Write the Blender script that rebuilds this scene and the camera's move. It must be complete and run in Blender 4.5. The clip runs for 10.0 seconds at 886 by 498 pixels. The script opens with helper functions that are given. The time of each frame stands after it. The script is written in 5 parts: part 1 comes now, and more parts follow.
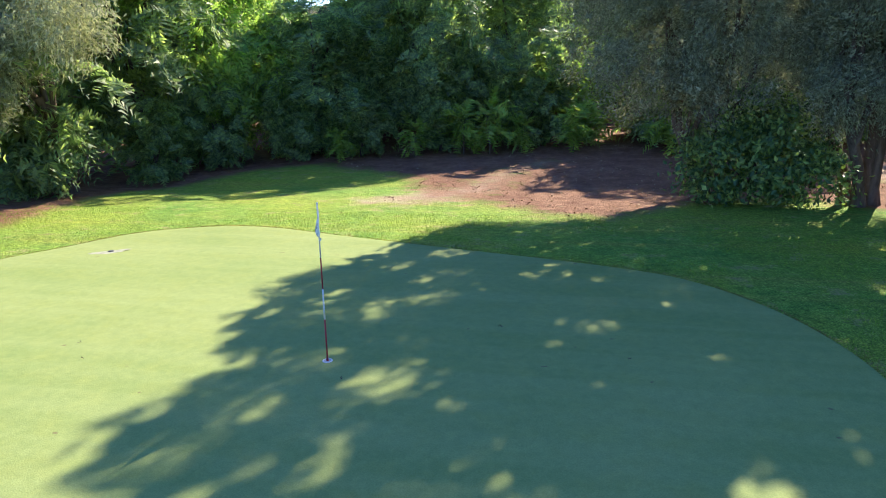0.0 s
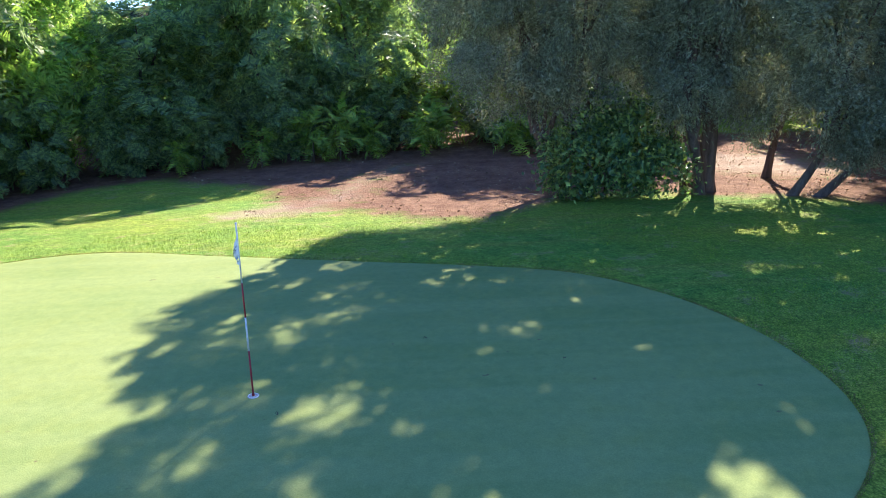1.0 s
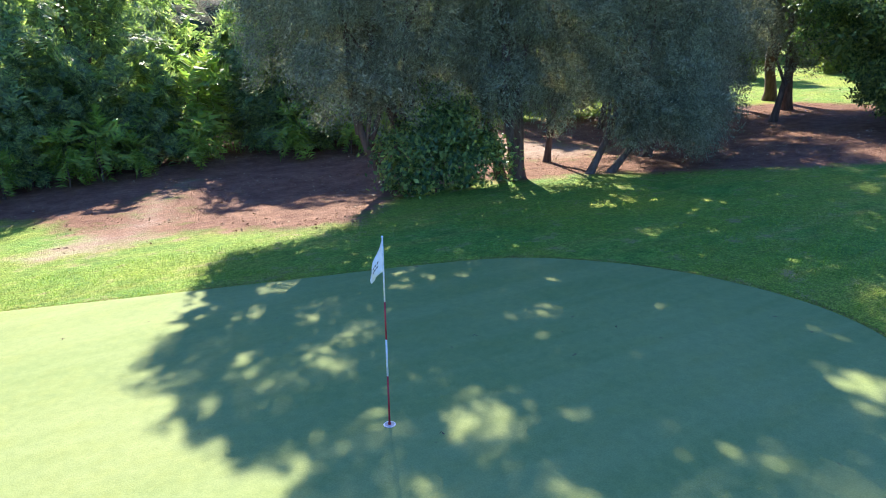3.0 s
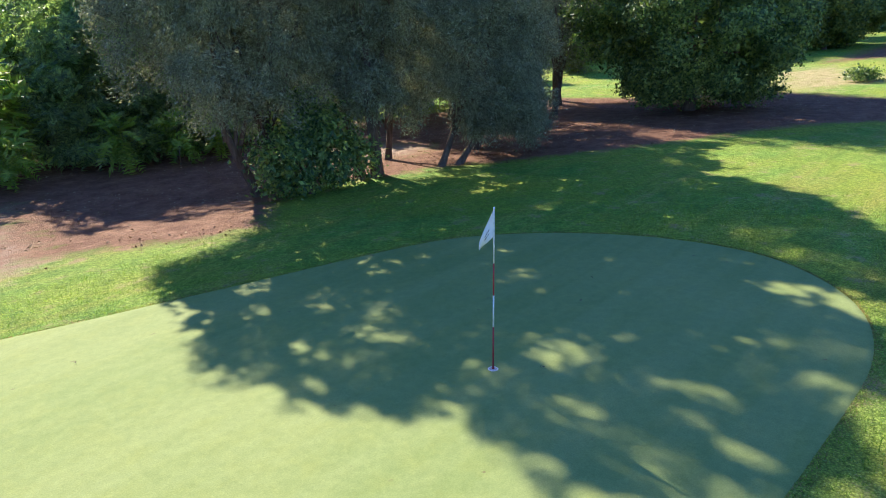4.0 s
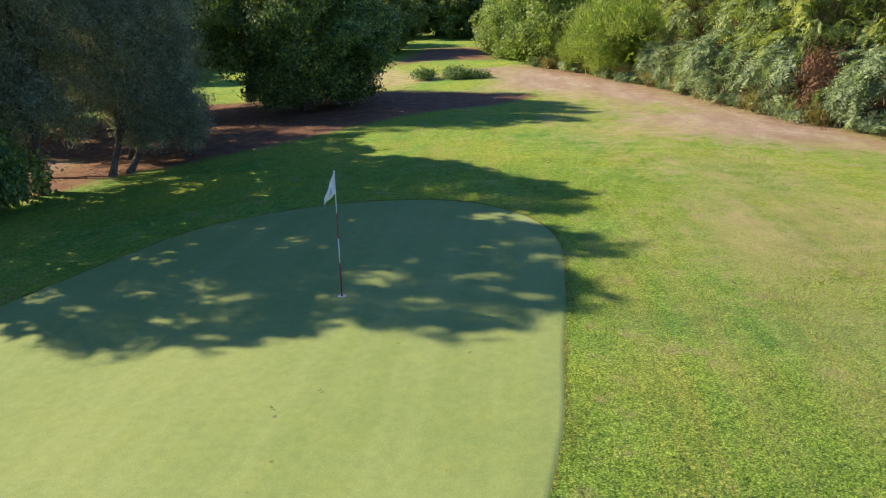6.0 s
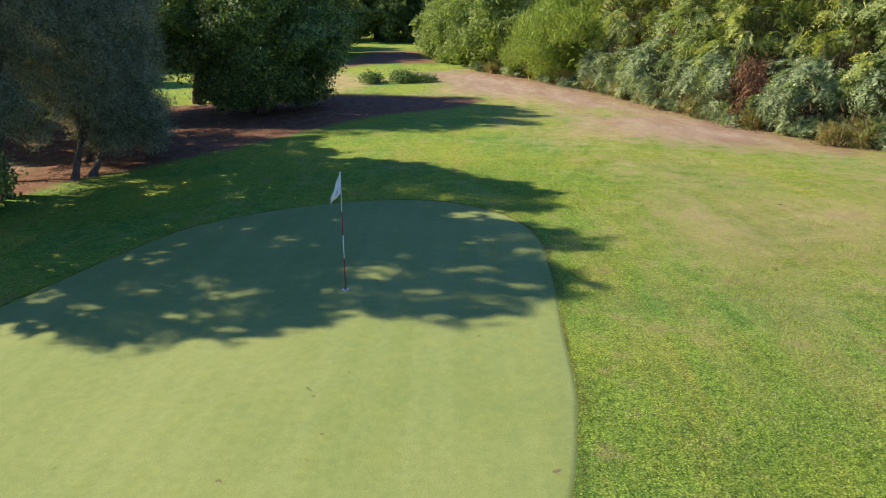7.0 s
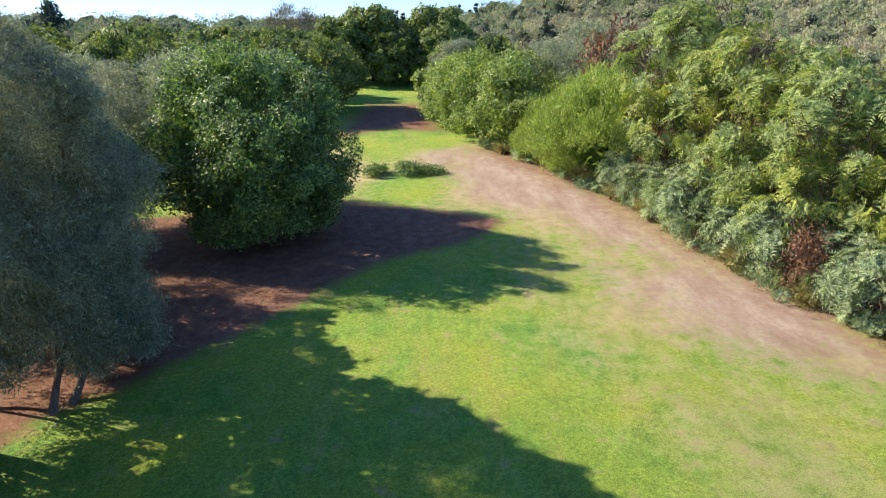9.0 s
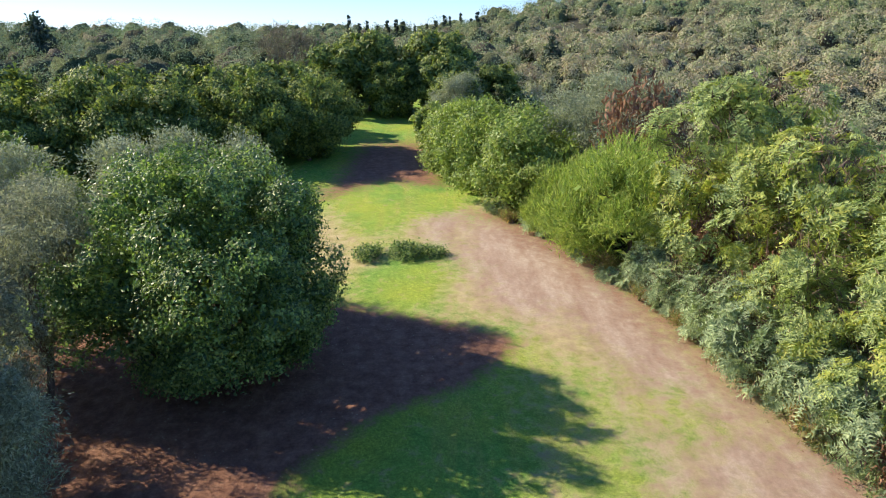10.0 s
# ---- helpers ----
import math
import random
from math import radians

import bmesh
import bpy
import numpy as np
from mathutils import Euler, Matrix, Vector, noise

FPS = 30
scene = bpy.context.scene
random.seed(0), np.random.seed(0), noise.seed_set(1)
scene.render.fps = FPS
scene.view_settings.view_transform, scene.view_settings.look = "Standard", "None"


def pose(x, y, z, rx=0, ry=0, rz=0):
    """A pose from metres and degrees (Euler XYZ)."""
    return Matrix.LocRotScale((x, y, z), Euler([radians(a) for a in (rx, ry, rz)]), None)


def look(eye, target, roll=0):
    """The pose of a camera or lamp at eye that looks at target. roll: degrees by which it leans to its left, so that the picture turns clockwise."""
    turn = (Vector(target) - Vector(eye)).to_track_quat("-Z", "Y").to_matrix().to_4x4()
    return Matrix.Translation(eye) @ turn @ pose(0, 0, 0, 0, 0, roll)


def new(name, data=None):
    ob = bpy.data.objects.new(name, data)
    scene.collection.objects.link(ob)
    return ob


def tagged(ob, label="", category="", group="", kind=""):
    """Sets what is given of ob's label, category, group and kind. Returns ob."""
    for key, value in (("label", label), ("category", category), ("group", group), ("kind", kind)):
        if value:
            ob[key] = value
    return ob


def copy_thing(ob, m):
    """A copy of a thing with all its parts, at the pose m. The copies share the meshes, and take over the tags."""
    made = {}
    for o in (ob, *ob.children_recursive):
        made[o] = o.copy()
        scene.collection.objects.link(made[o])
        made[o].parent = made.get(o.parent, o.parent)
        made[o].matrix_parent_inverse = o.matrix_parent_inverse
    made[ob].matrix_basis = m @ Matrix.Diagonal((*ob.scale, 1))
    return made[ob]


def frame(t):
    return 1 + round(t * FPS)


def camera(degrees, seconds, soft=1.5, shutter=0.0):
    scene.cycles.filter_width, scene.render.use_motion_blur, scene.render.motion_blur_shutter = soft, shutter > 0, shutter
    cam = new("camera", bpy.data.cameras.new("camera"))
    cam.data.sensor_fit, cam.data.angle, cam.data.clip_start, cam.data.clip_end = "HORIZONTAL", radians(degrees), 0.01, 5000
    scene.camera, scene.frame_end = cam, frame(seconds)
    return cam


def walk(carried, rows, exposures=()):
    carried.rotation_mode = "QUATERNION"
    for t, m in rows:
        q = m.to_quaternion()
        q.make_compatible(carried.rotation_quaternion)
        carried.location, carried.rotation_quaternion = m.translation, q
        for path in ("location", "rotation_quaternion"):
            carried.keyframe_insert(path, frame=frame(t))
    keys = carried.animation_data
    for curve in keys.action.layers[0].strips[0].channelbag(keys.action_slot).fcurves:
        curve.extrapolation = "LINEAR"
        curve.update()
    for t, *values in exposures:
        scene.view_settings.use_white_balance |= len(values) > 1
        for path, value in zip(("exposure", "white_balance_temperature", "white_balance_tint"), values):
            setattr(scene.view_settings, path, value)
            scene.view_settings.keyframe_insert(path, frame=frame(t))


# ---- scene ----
# ---- camera and its walk ----
cam = camera(63.7, 10.0, soft=1.05)
PATH = [  # seconds, x, y, z, pitch, roll, yaw
    (0.0, 3.302, -7.987, 4.173, -17.28, -0.82, 12.23),
    (0.5, 2.574, -7.858, 4.145, -17.13, -0.82, 4.48),
    (1.0, 1.994, -7.679, 4.138, -17.05, -0.82, -2.13),
    (1.5, 1.308, -7.483, 4.130, -17.02, -0.80, -8.77),
    (2.0, 0.288, -7.210, 4.120, -17.03, -0.80, -15.67),
    (3.5, -4.770, -5.606, 4.090, -16.93, -0.83, -38.38),
    (4.0, -6.767, -4.861, 4.145, -16.82, -0.90, -50.05),
    (4.5, -8.185, -4.276, 4.160, -16.79, -1.05, -60.34),
    (5.0, -9.300, -3.752, 4.158, -16.72, -1.14, -70.27),
    (5.5, -10.278, -3.308, 4.168, -16.70, -1.20, -78.80),
    (6.0, -11.027, -2.887, 4.186, -16.71, -1.15, -83.98),
    (7.3, -12.090, -1.629, 4.520, -16.55, -0.20, -89.90),
    (7.5, -12.025, -1.503, 4.889, -16.55, -0.16, -89.95),
    (8.0, -11.305, -1.129, 6.543, -16.50, -0.05, -90.05),
    (8.5, -9.811, -0.808, 8.395, -16.45, 0.05, -90.15),
    (9.0, -6.986, -0.604, 10.565, -16.49, 0.03, -90.17),
    (9.5, -3.381, -0.554, 12.609, -16.53, 0.0, -90.13),
    (10.0, 0.835, -0.588, 14.541, -16.57, 0.0, -90.11),
]
walk(cam, [(t, pose(x, y, z, 90 + pitch, 0, yaw) @ pose(0, 0, 0, 0, 0, roll)) for t, x, y, z, pitch, roll, yaw in PATH],
     exposures=[(0.0, 1.57, 4920, 21), (1.0, 1.72, 4780, 22), (2.0, 1.93, 4700, 24), (3.5, 1.57, 4720, 23), (4.5, 1.15, 5030, 19), (5.5, 0.94, 5280, 16), (7.5, 0.78, 5180, 19), (8.0, 0.85, 5120, 19), (8.5, 1.10, 5000, 19), (9.0, 1.12, 5000, 20), (9.5, 1.06, 5030, 20), (10.0, 1.00, 5030, 20)])

# ---- sky and sun ----
SUN_ELEVATION, SUN_AZIMUTH = 32.8, 21.1  # azimuth from +y towards +x
world = bpy.data.worlds.new("sky")
scene.world = world
world.use_nodes = True
wt = world.node_tree
sky = wt.nodes.new("ShaderNodeTexSky")
sky.sky_type, sky.sun_disc = "NISHITA", False
sky.air_density, sky.dust_density, sky.ozone_density = 0.9, 0.1, 4.5
sky.sun_elevation, sky.sun_rotation = radians(SUN_ELEVATION), radians(SUN_AZIMUTH)
background = wt.nodes["Background"]
background.inputs["Strength"].default_value = 0.085
wt.links.new(sky.outputs[0], background.inputs[0])
to_sun = Vector((math.sin(radians(SUN_AZIMUTH)) * math.cos(radians(SUN_ELEVATION)),
                 math.cos(radians(SUN_AZIMUTH)) * math.cos(radians(SUN_ELEVATION)), math.sin(radians(SUN_ELEVATION))))
sun_data = bpy.data.lights.new("sun", "SUN")
sun_data.energy, sun_data.angle, sun_data.color = 5.0, radians(0.53), (1.0, 0.77, 0.40)
sun = new("sun", sun_data)
sun.matrix_world = look(to_sun * 80, (0, 0, 0))


# ---- shape of the land ----
def land(x, y):
    """Height of the ground, in metres."""
    x, y = np.asarray(x, float), np.asarray(y, float)
    a, b = np.clip(x, -25, 120), np.clip(y, -15, 15)
    z = 0.0128 * a - 0.0414 * b + (0.0102 * a * a + 0.0349 * a * b - 0.0804 * b * b) / 50
    d = np.hypot(np.maximum(x, 0), y)
    side = np.clip((0.06 - y / np.maximum(d, 1)) / 0.26, 0, 1)
    rise = 0.030 + 0.060 * side * side * (3 - 2 * side)
    return z + rise * np.clip(d - 105, 0, 330) * np.clip((x - 20) / 60, 0, 1) + 0.022 * np.clip(-y - 18, 0, 150) * np.clip((x + 10) / 40, 0, 1)


def lattice(p, seed):
    """Smooth value noise from 0 to 1 at points p (n, 3)."""
    p = np.asarray(p, float)
    i = np.floor(p).astype(np.int64)
    f = p - i
    f = f * f * (3 - 2 * f)
    out = np.zeros(len(p))
    for dx in (0, 1):
        for dy in (0, 1):
            for dz in (0, 1):
                h = (i[:, 0] + dx) * 73856093 ^ (i[:, 1] + dy) * 19349663 ^ (i[:, 2] + dz) * 83492791 ^ seed * 2654435761
                h = (h ^ (h >> 13)) * 1274126177 & 0x7FFFFFFF
                v = ((h ^ (h >> 16)) & 0xFFFF) / 65535.0
                w = (f[:, 0] if dx else 1 - f[:, 0]) * (f[:, 1] if dy else 1 - f[:, 1]) * (f[:, 2] if dz else 1 - f[:, 2])
                out += v * w
    return out


def inside(poly, x, y):
    """Signed distance to a closed outline: positive inside."""
    poly = np.array(poly, float)
    best = np.full(x.shape, 1e9)
    odd = np.zeros(x.shape, bool)
    for (ax, ay), (bx, by) in zip(poly, np.roll(poly, -1, 0)):
        ex, ey = bx - ax, by - ay
        t = np.clip(((x - ax) * ex + (y - ay) * ey) / (ex * ex + ey * ey), 0, 1)
        best = np.minimum(best, np.hypot(x - ax - t * ex, y - ay - t * ey))
        if ey:
            odd ^= ((ay > y) != (by > y)) & (x < (y - ay) * ex / ey + ax)
    return np.where(odd, best, -best)


def smooth_loop(points, n):
    """A closed Catmull-Rom curve with n steps between points."""
    p = np.array(points, float)
    a, b, c, d = np.roll(p, 1, 0), p, np.roll(p, -1, 0), np.roll(p, -2, 0)
    rows = []
    for k in range(n):
        t = k / n
        rows.append(0.5 * (2 * b + (c - a) * t + (2 * a - 5 * b + 4 * c - d) * t * t + (3 * b - a - 3 * c + d) * t ** 3))
    return np.stack(rows, 1).reshape(-1, 2)


GREEN = smooth_loop([(-9.2, 1.2), (-8.9, 3.2), (-8.1, 5), (-7.4, 6.6), (-6.2, 7.5), (-4.6, 7.75), (-2.1, 6.95), (0.6, 6.1),
                     (3.2, 5.3), (4.9, 4.5), (6.1, 3.0), (6.75, 1.2), (6.8, -0.6), (6.2, -2.0), (4.8, -3.2), (2.9, -3.75),
                     (0.3, -3.72), (-2.2, -3.55), (-4.6, -3.35), (-6.9, -2.7), (-8.5, -1.1)], 8)
LITTER = [(-6.6, 18.8), (-4.2, 18.0), (-2.9, 16.6), (-2.4, 14), (-2.6, 12.2), (-1.9, 11.6), (-0.9, 12.3), (0.6, 12.1), (2.2, 10.4), (3.8, 10.3), (5.9, 12.5),
          (7.2, 13.5), (9, 13.6), (10.5, 12), (12.6, 11.4), (13.6, 9.9), (15.6, 8.6), (17.5, 7.2), (20.8, 5.1), (23, 3.9), (25.5, 2.2), (28, -1.5),
          (30.5, -3.4), (32.2, -3.9), (34, -1.2), (35.2, 2), (36.8, 4.9), (38.5, 8), (36, 14), (34, 19), (20, 24), (9, 25), (-4.9, 23), (-8, 20.5)]
WOODS = [(-70, -30), (-16, -6), (-12.6, 4), (-11.6, 6.9), (-12.4, 9.9), (-12.6, 13), (-11.3, 15.4), (-10.1, 18.2), (-7.9, 19.5), (-4.9, 20.8),
         (-1.4, 22.2), (6.5, 22), (11, 22), (14, 28), (12, 80), (-70, 80)]
TRACK = [(55.5, -2.8), (47, -8.2), (40.6, -10.1), (36.5, -11.2), (30, -12.6), (25.2, -13.4), (22.4, -14.2), (18.7, -15.6), (15.4, -16.4), (13.6, -15.6),
         (14.6, -12.8), (16.2, -10.2), (20.5, -8.9), (24.5, -8.8), (30, -8.2), (34.5, -5.6), (37, -3.2), (43.5, -1.7), (52.8, 0.8), (55.4, -0.6)]
DRY = [(53.2, 2.2), (50.5, 4.5), (57, 8.5), (52, 12), (42, 9), (36.5, 5), (34.4, 1.4), (32.5, -3.2), (28.6, -5.2), (24.6, -6), (18.6, -5), (16.4, -5.6),
       (15.4, -8.2), (13.8, -12.2), (12, -15), (8, -19), (20, -19), (60, -6)]
LAWNS = [[(57.6, 8.1), (61.4, 3.6), (62.5, -1.5), (59.3, -3.6), (56.1, -1.2), (54.2, 1.5), (50.9, 3.4), (50.2, 5.4)],
         [(41.5, 4.9), (44.5, 2.8), (44, -0.5), (40.5, -1.1), (36.4, -0.7), (35.6, 1.4), (36.7, 4)], [(27.4, -10.2), (25.6, -8.9), (23.4, -9.7), (24.4, -10.9)]]
# sunlit strip of earth, its brightness painted as pale straw and sand
SUNLIT_STRAW = [(-3.4, 11.8), (-2.2, 11.5), (-0.9, 12.3), (0.5, 14.4), (0.8, 17.4), (2.4, 20.6), (0.8, 20.4), (-0.7, 17.6), (-1.6, 15), (-2.6, 13.2)]
LANE = [(60, 9.5), (84, 8.5), (84, 1), (64, -0.5), (66, 5)]


# edge of the feathery trees' shade on the ground, and the larger gaps in their crowns
SHADE = [(0.6, 12.3), (-0.2, 10.4), (-0.15, 8.6), (-0.7, 7.0), (-0.85, 5.7), (-1.5, 4.8), (-2.3, 4.0), (-2.5, 2.8), (-2.0, 2.2), (-2.0, 1.2), (-1.6, 0.05),
         (-1.1, -0.05), (-1.25, -0.5), (-1.8, -1.8), (-1.85, -2.3), (-1.4, -3.1), (-0.75, -3.6), (-0.8, -4.0), (-0.3, -4.6), (0.5, -4.4), (1.1, -3.7),
         (1.9, -3.7), (1.7, -4.9), (2.6, -5.6), (2.9, -4.9), (4.3, -3.5), (4.7, -2.0), (5.3, -2.9), (4.85, -4.0), (5.6, -4.7), (6.3, -4.4), (7.2, -5.1),
         (9.1, -3.6), (10.3, -2.2), (12.1, -1.0), (13.6, 1.2), (14.0, 2.6), (14.9, 2.0), (17.3, 3.8), (18.8, 3.4), (22, 5), (40, 10), (40, 40), (0.6, 40)]
GAPS_GREEN = [(2.3, 4.45, 0.22), (2.8, 4.4, 0.14), (0.35, 3.75, 0.17), (-0.05, 2.2, 0.16), (0.02, 1.68, 0.12), (0.5, 5.8, 0.3), (-0.35, 4.6, 0.2), (-2.1, 2.9, 0.18),
              (1.0, -0.55, 0.33), (0.6, -0.45, 0.17), (1.5, -0.3, 0.15), (3.6, 1.85, 0.16), (2.9, 1.95, 0.1), (4.9, -2.35, 0.34), (4.9, -1.8, 0.15), (1.9, -3.5, 0.22),
              (0.85, -2.4, 0.2), (2.3, -1.85, 0.16), (-0.3, -1.45, 0.15), (0.86, -1.85, 0.14), (4.54, 3.0, 0.1), (3.43, -0.17, 0.09), (2.86, 1.0, 0.1),
              (5.0, 1.04, 0.1), (-0.94, 2.48, 0.2), (-1.6, 1.61, 0.12), (-0.2, -3.2, 0.16), (0.2, -2.5, 0.12), (1.8, -0.95, 0.14)]
GAPS_LAWN = [(7.6, 10.7, 0.24), (7.55, 8.2, 0.2), (9.4, 7.2, 0.4), (10.4, 7.5, 0.25), (11.4, 8.65, 0.25), (9.3, 3.6, 0.14), (3.2, 7.0, 0.18), (11.4, 5.65, 0.15), (13.4, 18.1, 0.8),
             (12.3, 19.0, 0.5), (14.5, 17.8, 0.6), (8.5, 17.6, 0.6), (15.2, 15.1, 0.6), (14.0, 12.9, 0.3), (12.7, 13.7, 0.3), (10.2, 9.6, 0.16), (8.6, 9.3, 0.2), (12.4, 7.0, 0.18)]
SUN_WAY = np.array((math.sin(radians(SUN_AZIMUTH)), math.cos(radians(SUN_AZIMUTH))))
SUN_RUN = 1 / math.tan(radians(SUN_ELEVATION))


def under_sun(p):
    """Where the shadows of points p (n, 3) fall on the ground."""
    g = p[:, :2]
    for _ in range(3):
        g = p[:, :2] - SUN_WAY * (SUN_RUN * (p[:, 2] - land(g[:, 0], g[:, 1])))[:, None]
    return g


def crown_mask(x, y, edge):
    """Which leaves of a feathery tree at x, y stand: the crown has gaps, and an outer edge where edge is set."""
    pick = np.random.default_rng(5)

    def stands(p):
        p = p + np.array((x, y, float(land(x, y))))
        g = under_sun(p)
        flat = np.column_stack([g, p[:, 2] * 0])
        wob, small = lattice(flat * 2.2, 41), lattice(flat * 6.5, 43)
        chance = np.zeros(len(p))
        for gx0, gy0, r in GAPS_GREEN + GAPS_LAWN:
            d = g - np.array((gx0, gy0))
            along, off = (d @ SUN_WAY) * math.sin(radians(SUN_ELEVATION)), d[:, 0] * SUN_WAY[1] - d[:, 1] * SUN_WAY[0]
            near = 1.25 - (along ** 2 + off ** 2) / (1.25 * r) ** 2
            chance = np.maximum(chance, np.where(near > -0.6, near + 2.0 * (small - 0.55) + 0.9 * (wob - 0.5), 0))
        glint = np.clip((lattice(flat * 1.15, 47) - 0.70) * 5, 0, 0.5) + np.clip((small - 0.74) * 3, 0, 0.5)
        ok = pick.random(len(p)) > np.maximum(np.clip(chance, 0, 1) * 0.88, glint)
        return ok & (inside(SHADE, g[:, 0], g[:, 1]) > 0.6 * (wob - 0.5) + 0.7 * (small - 0.5)) if edge else ok
    return stands


# ---- materials ----
def material(name, rough=0.8, spec=0.3):
    m = bpy.data.materials.new(name)
    m.use_nodes = True
    b = m.node_tree.nodes["Principled BSDF"]
    b.inputs["Roughness"].default_value, b.inputs["Specular IOR Level"].default_value = rough, spec
    return m, m.node_tree, b


def node(nt, kind, **values):
    n = nt.nodes.new(kind)
    for key, value in values.items():
        n.inputs[key].default_value = value
    return n


def ramp(nt, source, stops):
    r = nt.nodes.new("ShaderNodeValToRGB")
    while len(r.color_ramp.elements) < len(stops):
        r.color_ramp.elements.new(0.5)
    for e, (at, colour) in zip(r.color_ramp.elements, stops):
        e.position, e.color = at, (*colour, 1)
    nt.links.new(source, r.inputs[0])
    return r.outputs[0]


def mix(nt, factor, a, b, kind="MIX"):
    m = nt.nodes.new("ShaderNodeMix")
    m.data_type, m.blend_type = "RGBA", kind
    for socket, value in ((m.inputs[0], factor), (m.inputs[6], a), (m.inputs[7], b)):
        if isinstance(value, bpy.types.NodeSocket):
            nt.links.new(value, socket)
        else:
            socket.default_value = value if isinstance(value, float) else (*value, 1)
    return m.outputs[2]


def texture(nt, scale, detail=4.0, rough=0.55, stretch=(1, 1, 1), turn=0.0):
    co = nt.nodes.new("ShaderNodeTexCoord")
    mp = nt.nodes.new("ShaderNodeMapping")
    mp.inputs["Scale"].default_value, mp.inputs["Rotation"].default_value = stretch, (0, 0, turn)
    n = node(nt, "ShaderNodeTexNoise", Scale=scale, Detail=detail, Roughness=rough)
    nt.links.new(co.outputs["Object"], mp.inputs[0])
    nt.links.new(mp.outputs[0], n.inputs["Vector"])
    return n.outputs["Fac"]


def relief(nt, b, source, strength, distance):
    n = node(nt, "ShaderNodeBump", Strength=strength, Distance=distance)
    nt.links.new(source, n.inputs["Height"])
    nt.links.new(n.outputs[0], b.inputs["Normal"])


def cells(nt, scale):
    co = nt.nodes.new("ShaderNodeTexCoord")
    v = node(nt, "ShaderNodeTexVoronoi", Scale=scale, Randomness=1.0)
    nt.links.new(co.outputs["Object"], v.inputs["Vector"])
    return v.outputs["Distance"]


def ground_material():
    m, nt, b = material("turf_and_earth", 0.9, 0.15)
    fine, mid, wide = texture(nt, 26, 6, 0.8), texture(nt, 1.6, 5, 0.6), texture(nt, 0.22, 4, 0.6)
    grass = ramp(nt, mid, [(0.25, (0.122, 0.238, 0.056)), (0.5, (0.182, 0.335, 0.070)), (0.75, (0.280, 0.412, 0.084))])
    grass = mix(nt, ramp(nt, wide, [(0.35, (0, 0, 0)), (0.68, (0.8, 0.8, 0.8))]), grass, (0.365, 0.410, 0.052))
    straw = texture(nt, 0.5, 5, 0.65, (0.22, 2.4, 1), radians(-3))
    grass = mix(nt, ramp(nt, straw, [(0.50, (0, 0, 0)), (0.68, (0.45, 0.45, 0.45))]), grass, (0.42, 0.37, 0.115))
    grass = mix(nt, 0.75, grass, ramp(nt, texture(nt, 8, 7, 0.85), [(0.40, (0.52, 0.60, 0.48)), (0.60, (1.42, 1.34, 1.15))]), "MULTIPLY")
    far = cells(nt, 34)
    grass = mix(nt, 0.95, grass, ramp(nt, far, [(0.1, (1.55, 1.5, 1.4)), (0.42, (1.08, 1.08, 0.95)), (0.7, (0.60, 0.66, 0.50))]), "MULTIPLY")
    grass = mix(nt, 0.7, grass, ramp(nt, fine, [(0.34, (0.66, 0.70, 0.55)), (0.60, (1.35, 1.3, 1.15))]), "MULTIPLY")
    worn = nt.nodes.new("ShaderNodeAttribute")
    worn.attribute_name = "worn"
    lines = ramp(nt, texture(nt, 1.5, 4, 0.6, (0.07, 1.0, 1), radians(-2)), [(0.44, (0.12, 0.12, 0.12)), (0.60, (0.85, 0.85, 0.85))])
    grass = mix(nt, mix(nt, 1.0, lines, worn.outputs["Fac"], "MULTIPLY"), grass, mix(nt, 0.6, (0.50, 0.44, 0.165), ramp(nt, fine, [(0.34, (0.6, 0.6, 0.55)), (0.62, (1.2, 1.2, 1.1))]), "MULTIPLY"))
    soil = ramp(nt, mid, [(0.25, (0.180, 0.092, 0.060)), (0.5, (0.285, 0.160, 0.102)), (0.8, (0.42, 0.260, 0.168))])
    soil = mix(nt, 0.7, soil, ramp(nt, fine, [(0.3, (0.36, 0.32, 0.30)), (0.65, (1.15, 1.15, 1.1))]), "MULTIPLY")
    soil = mix(nt, 0.6, soil, ramp(nt, texture(nt, 6, 6, 0.8), [(0.38, (0.55, 0.5, 0.5)), (0.66, (1.35, 1.3, 1.25))]), "MULTIPLY")
    streak = texture(nt, 0.55, 6, 0.7, (0.5, 1.6, 1), radians(-18))
    sand = ramp(nt, streak, [(0.30, (0.385, 0.268, 0.195)), (0.48, (0.470, 0.358, 0.265)), (0.62, (0.550, 0.448, 0.345)), (0.8, (0.60, 0.51, 0.41))])
    sand = mix(nt, 0.5, sand, ramp(nt, fine, [(0.3, (0.5, 0.45, 0.42)), (0.65, (1.1, 1.1, 1.1))]), "MULTIPLY")
    sand = mix(nt, 0.5, sand, ramp(nt, texture(nt, 5, 7, 0.85), [(0.38, (0.62, 0.58, 0.55)), (0.66, (1.25, 1.22, 1.2))]), "MULTIPLY")
    dry = ramp(nt, texture(nt, 1.1, 6, 0.75), [(0.32, (0.270, 0.285, 0.080)), (0.47, (0.430, 0.380, 0.165)), (0.62, (0.540, 0.450, 0.240)), (0.78, (0.46, 0.345, 0.21))])
    dry = mix(nt, 0.75, dry, ramp(nt, fine, [(0.34, (0.55, 0.56, 0.48)), (0.62, (1.25, 1.22, 1.15))]), "MULTIPLY")

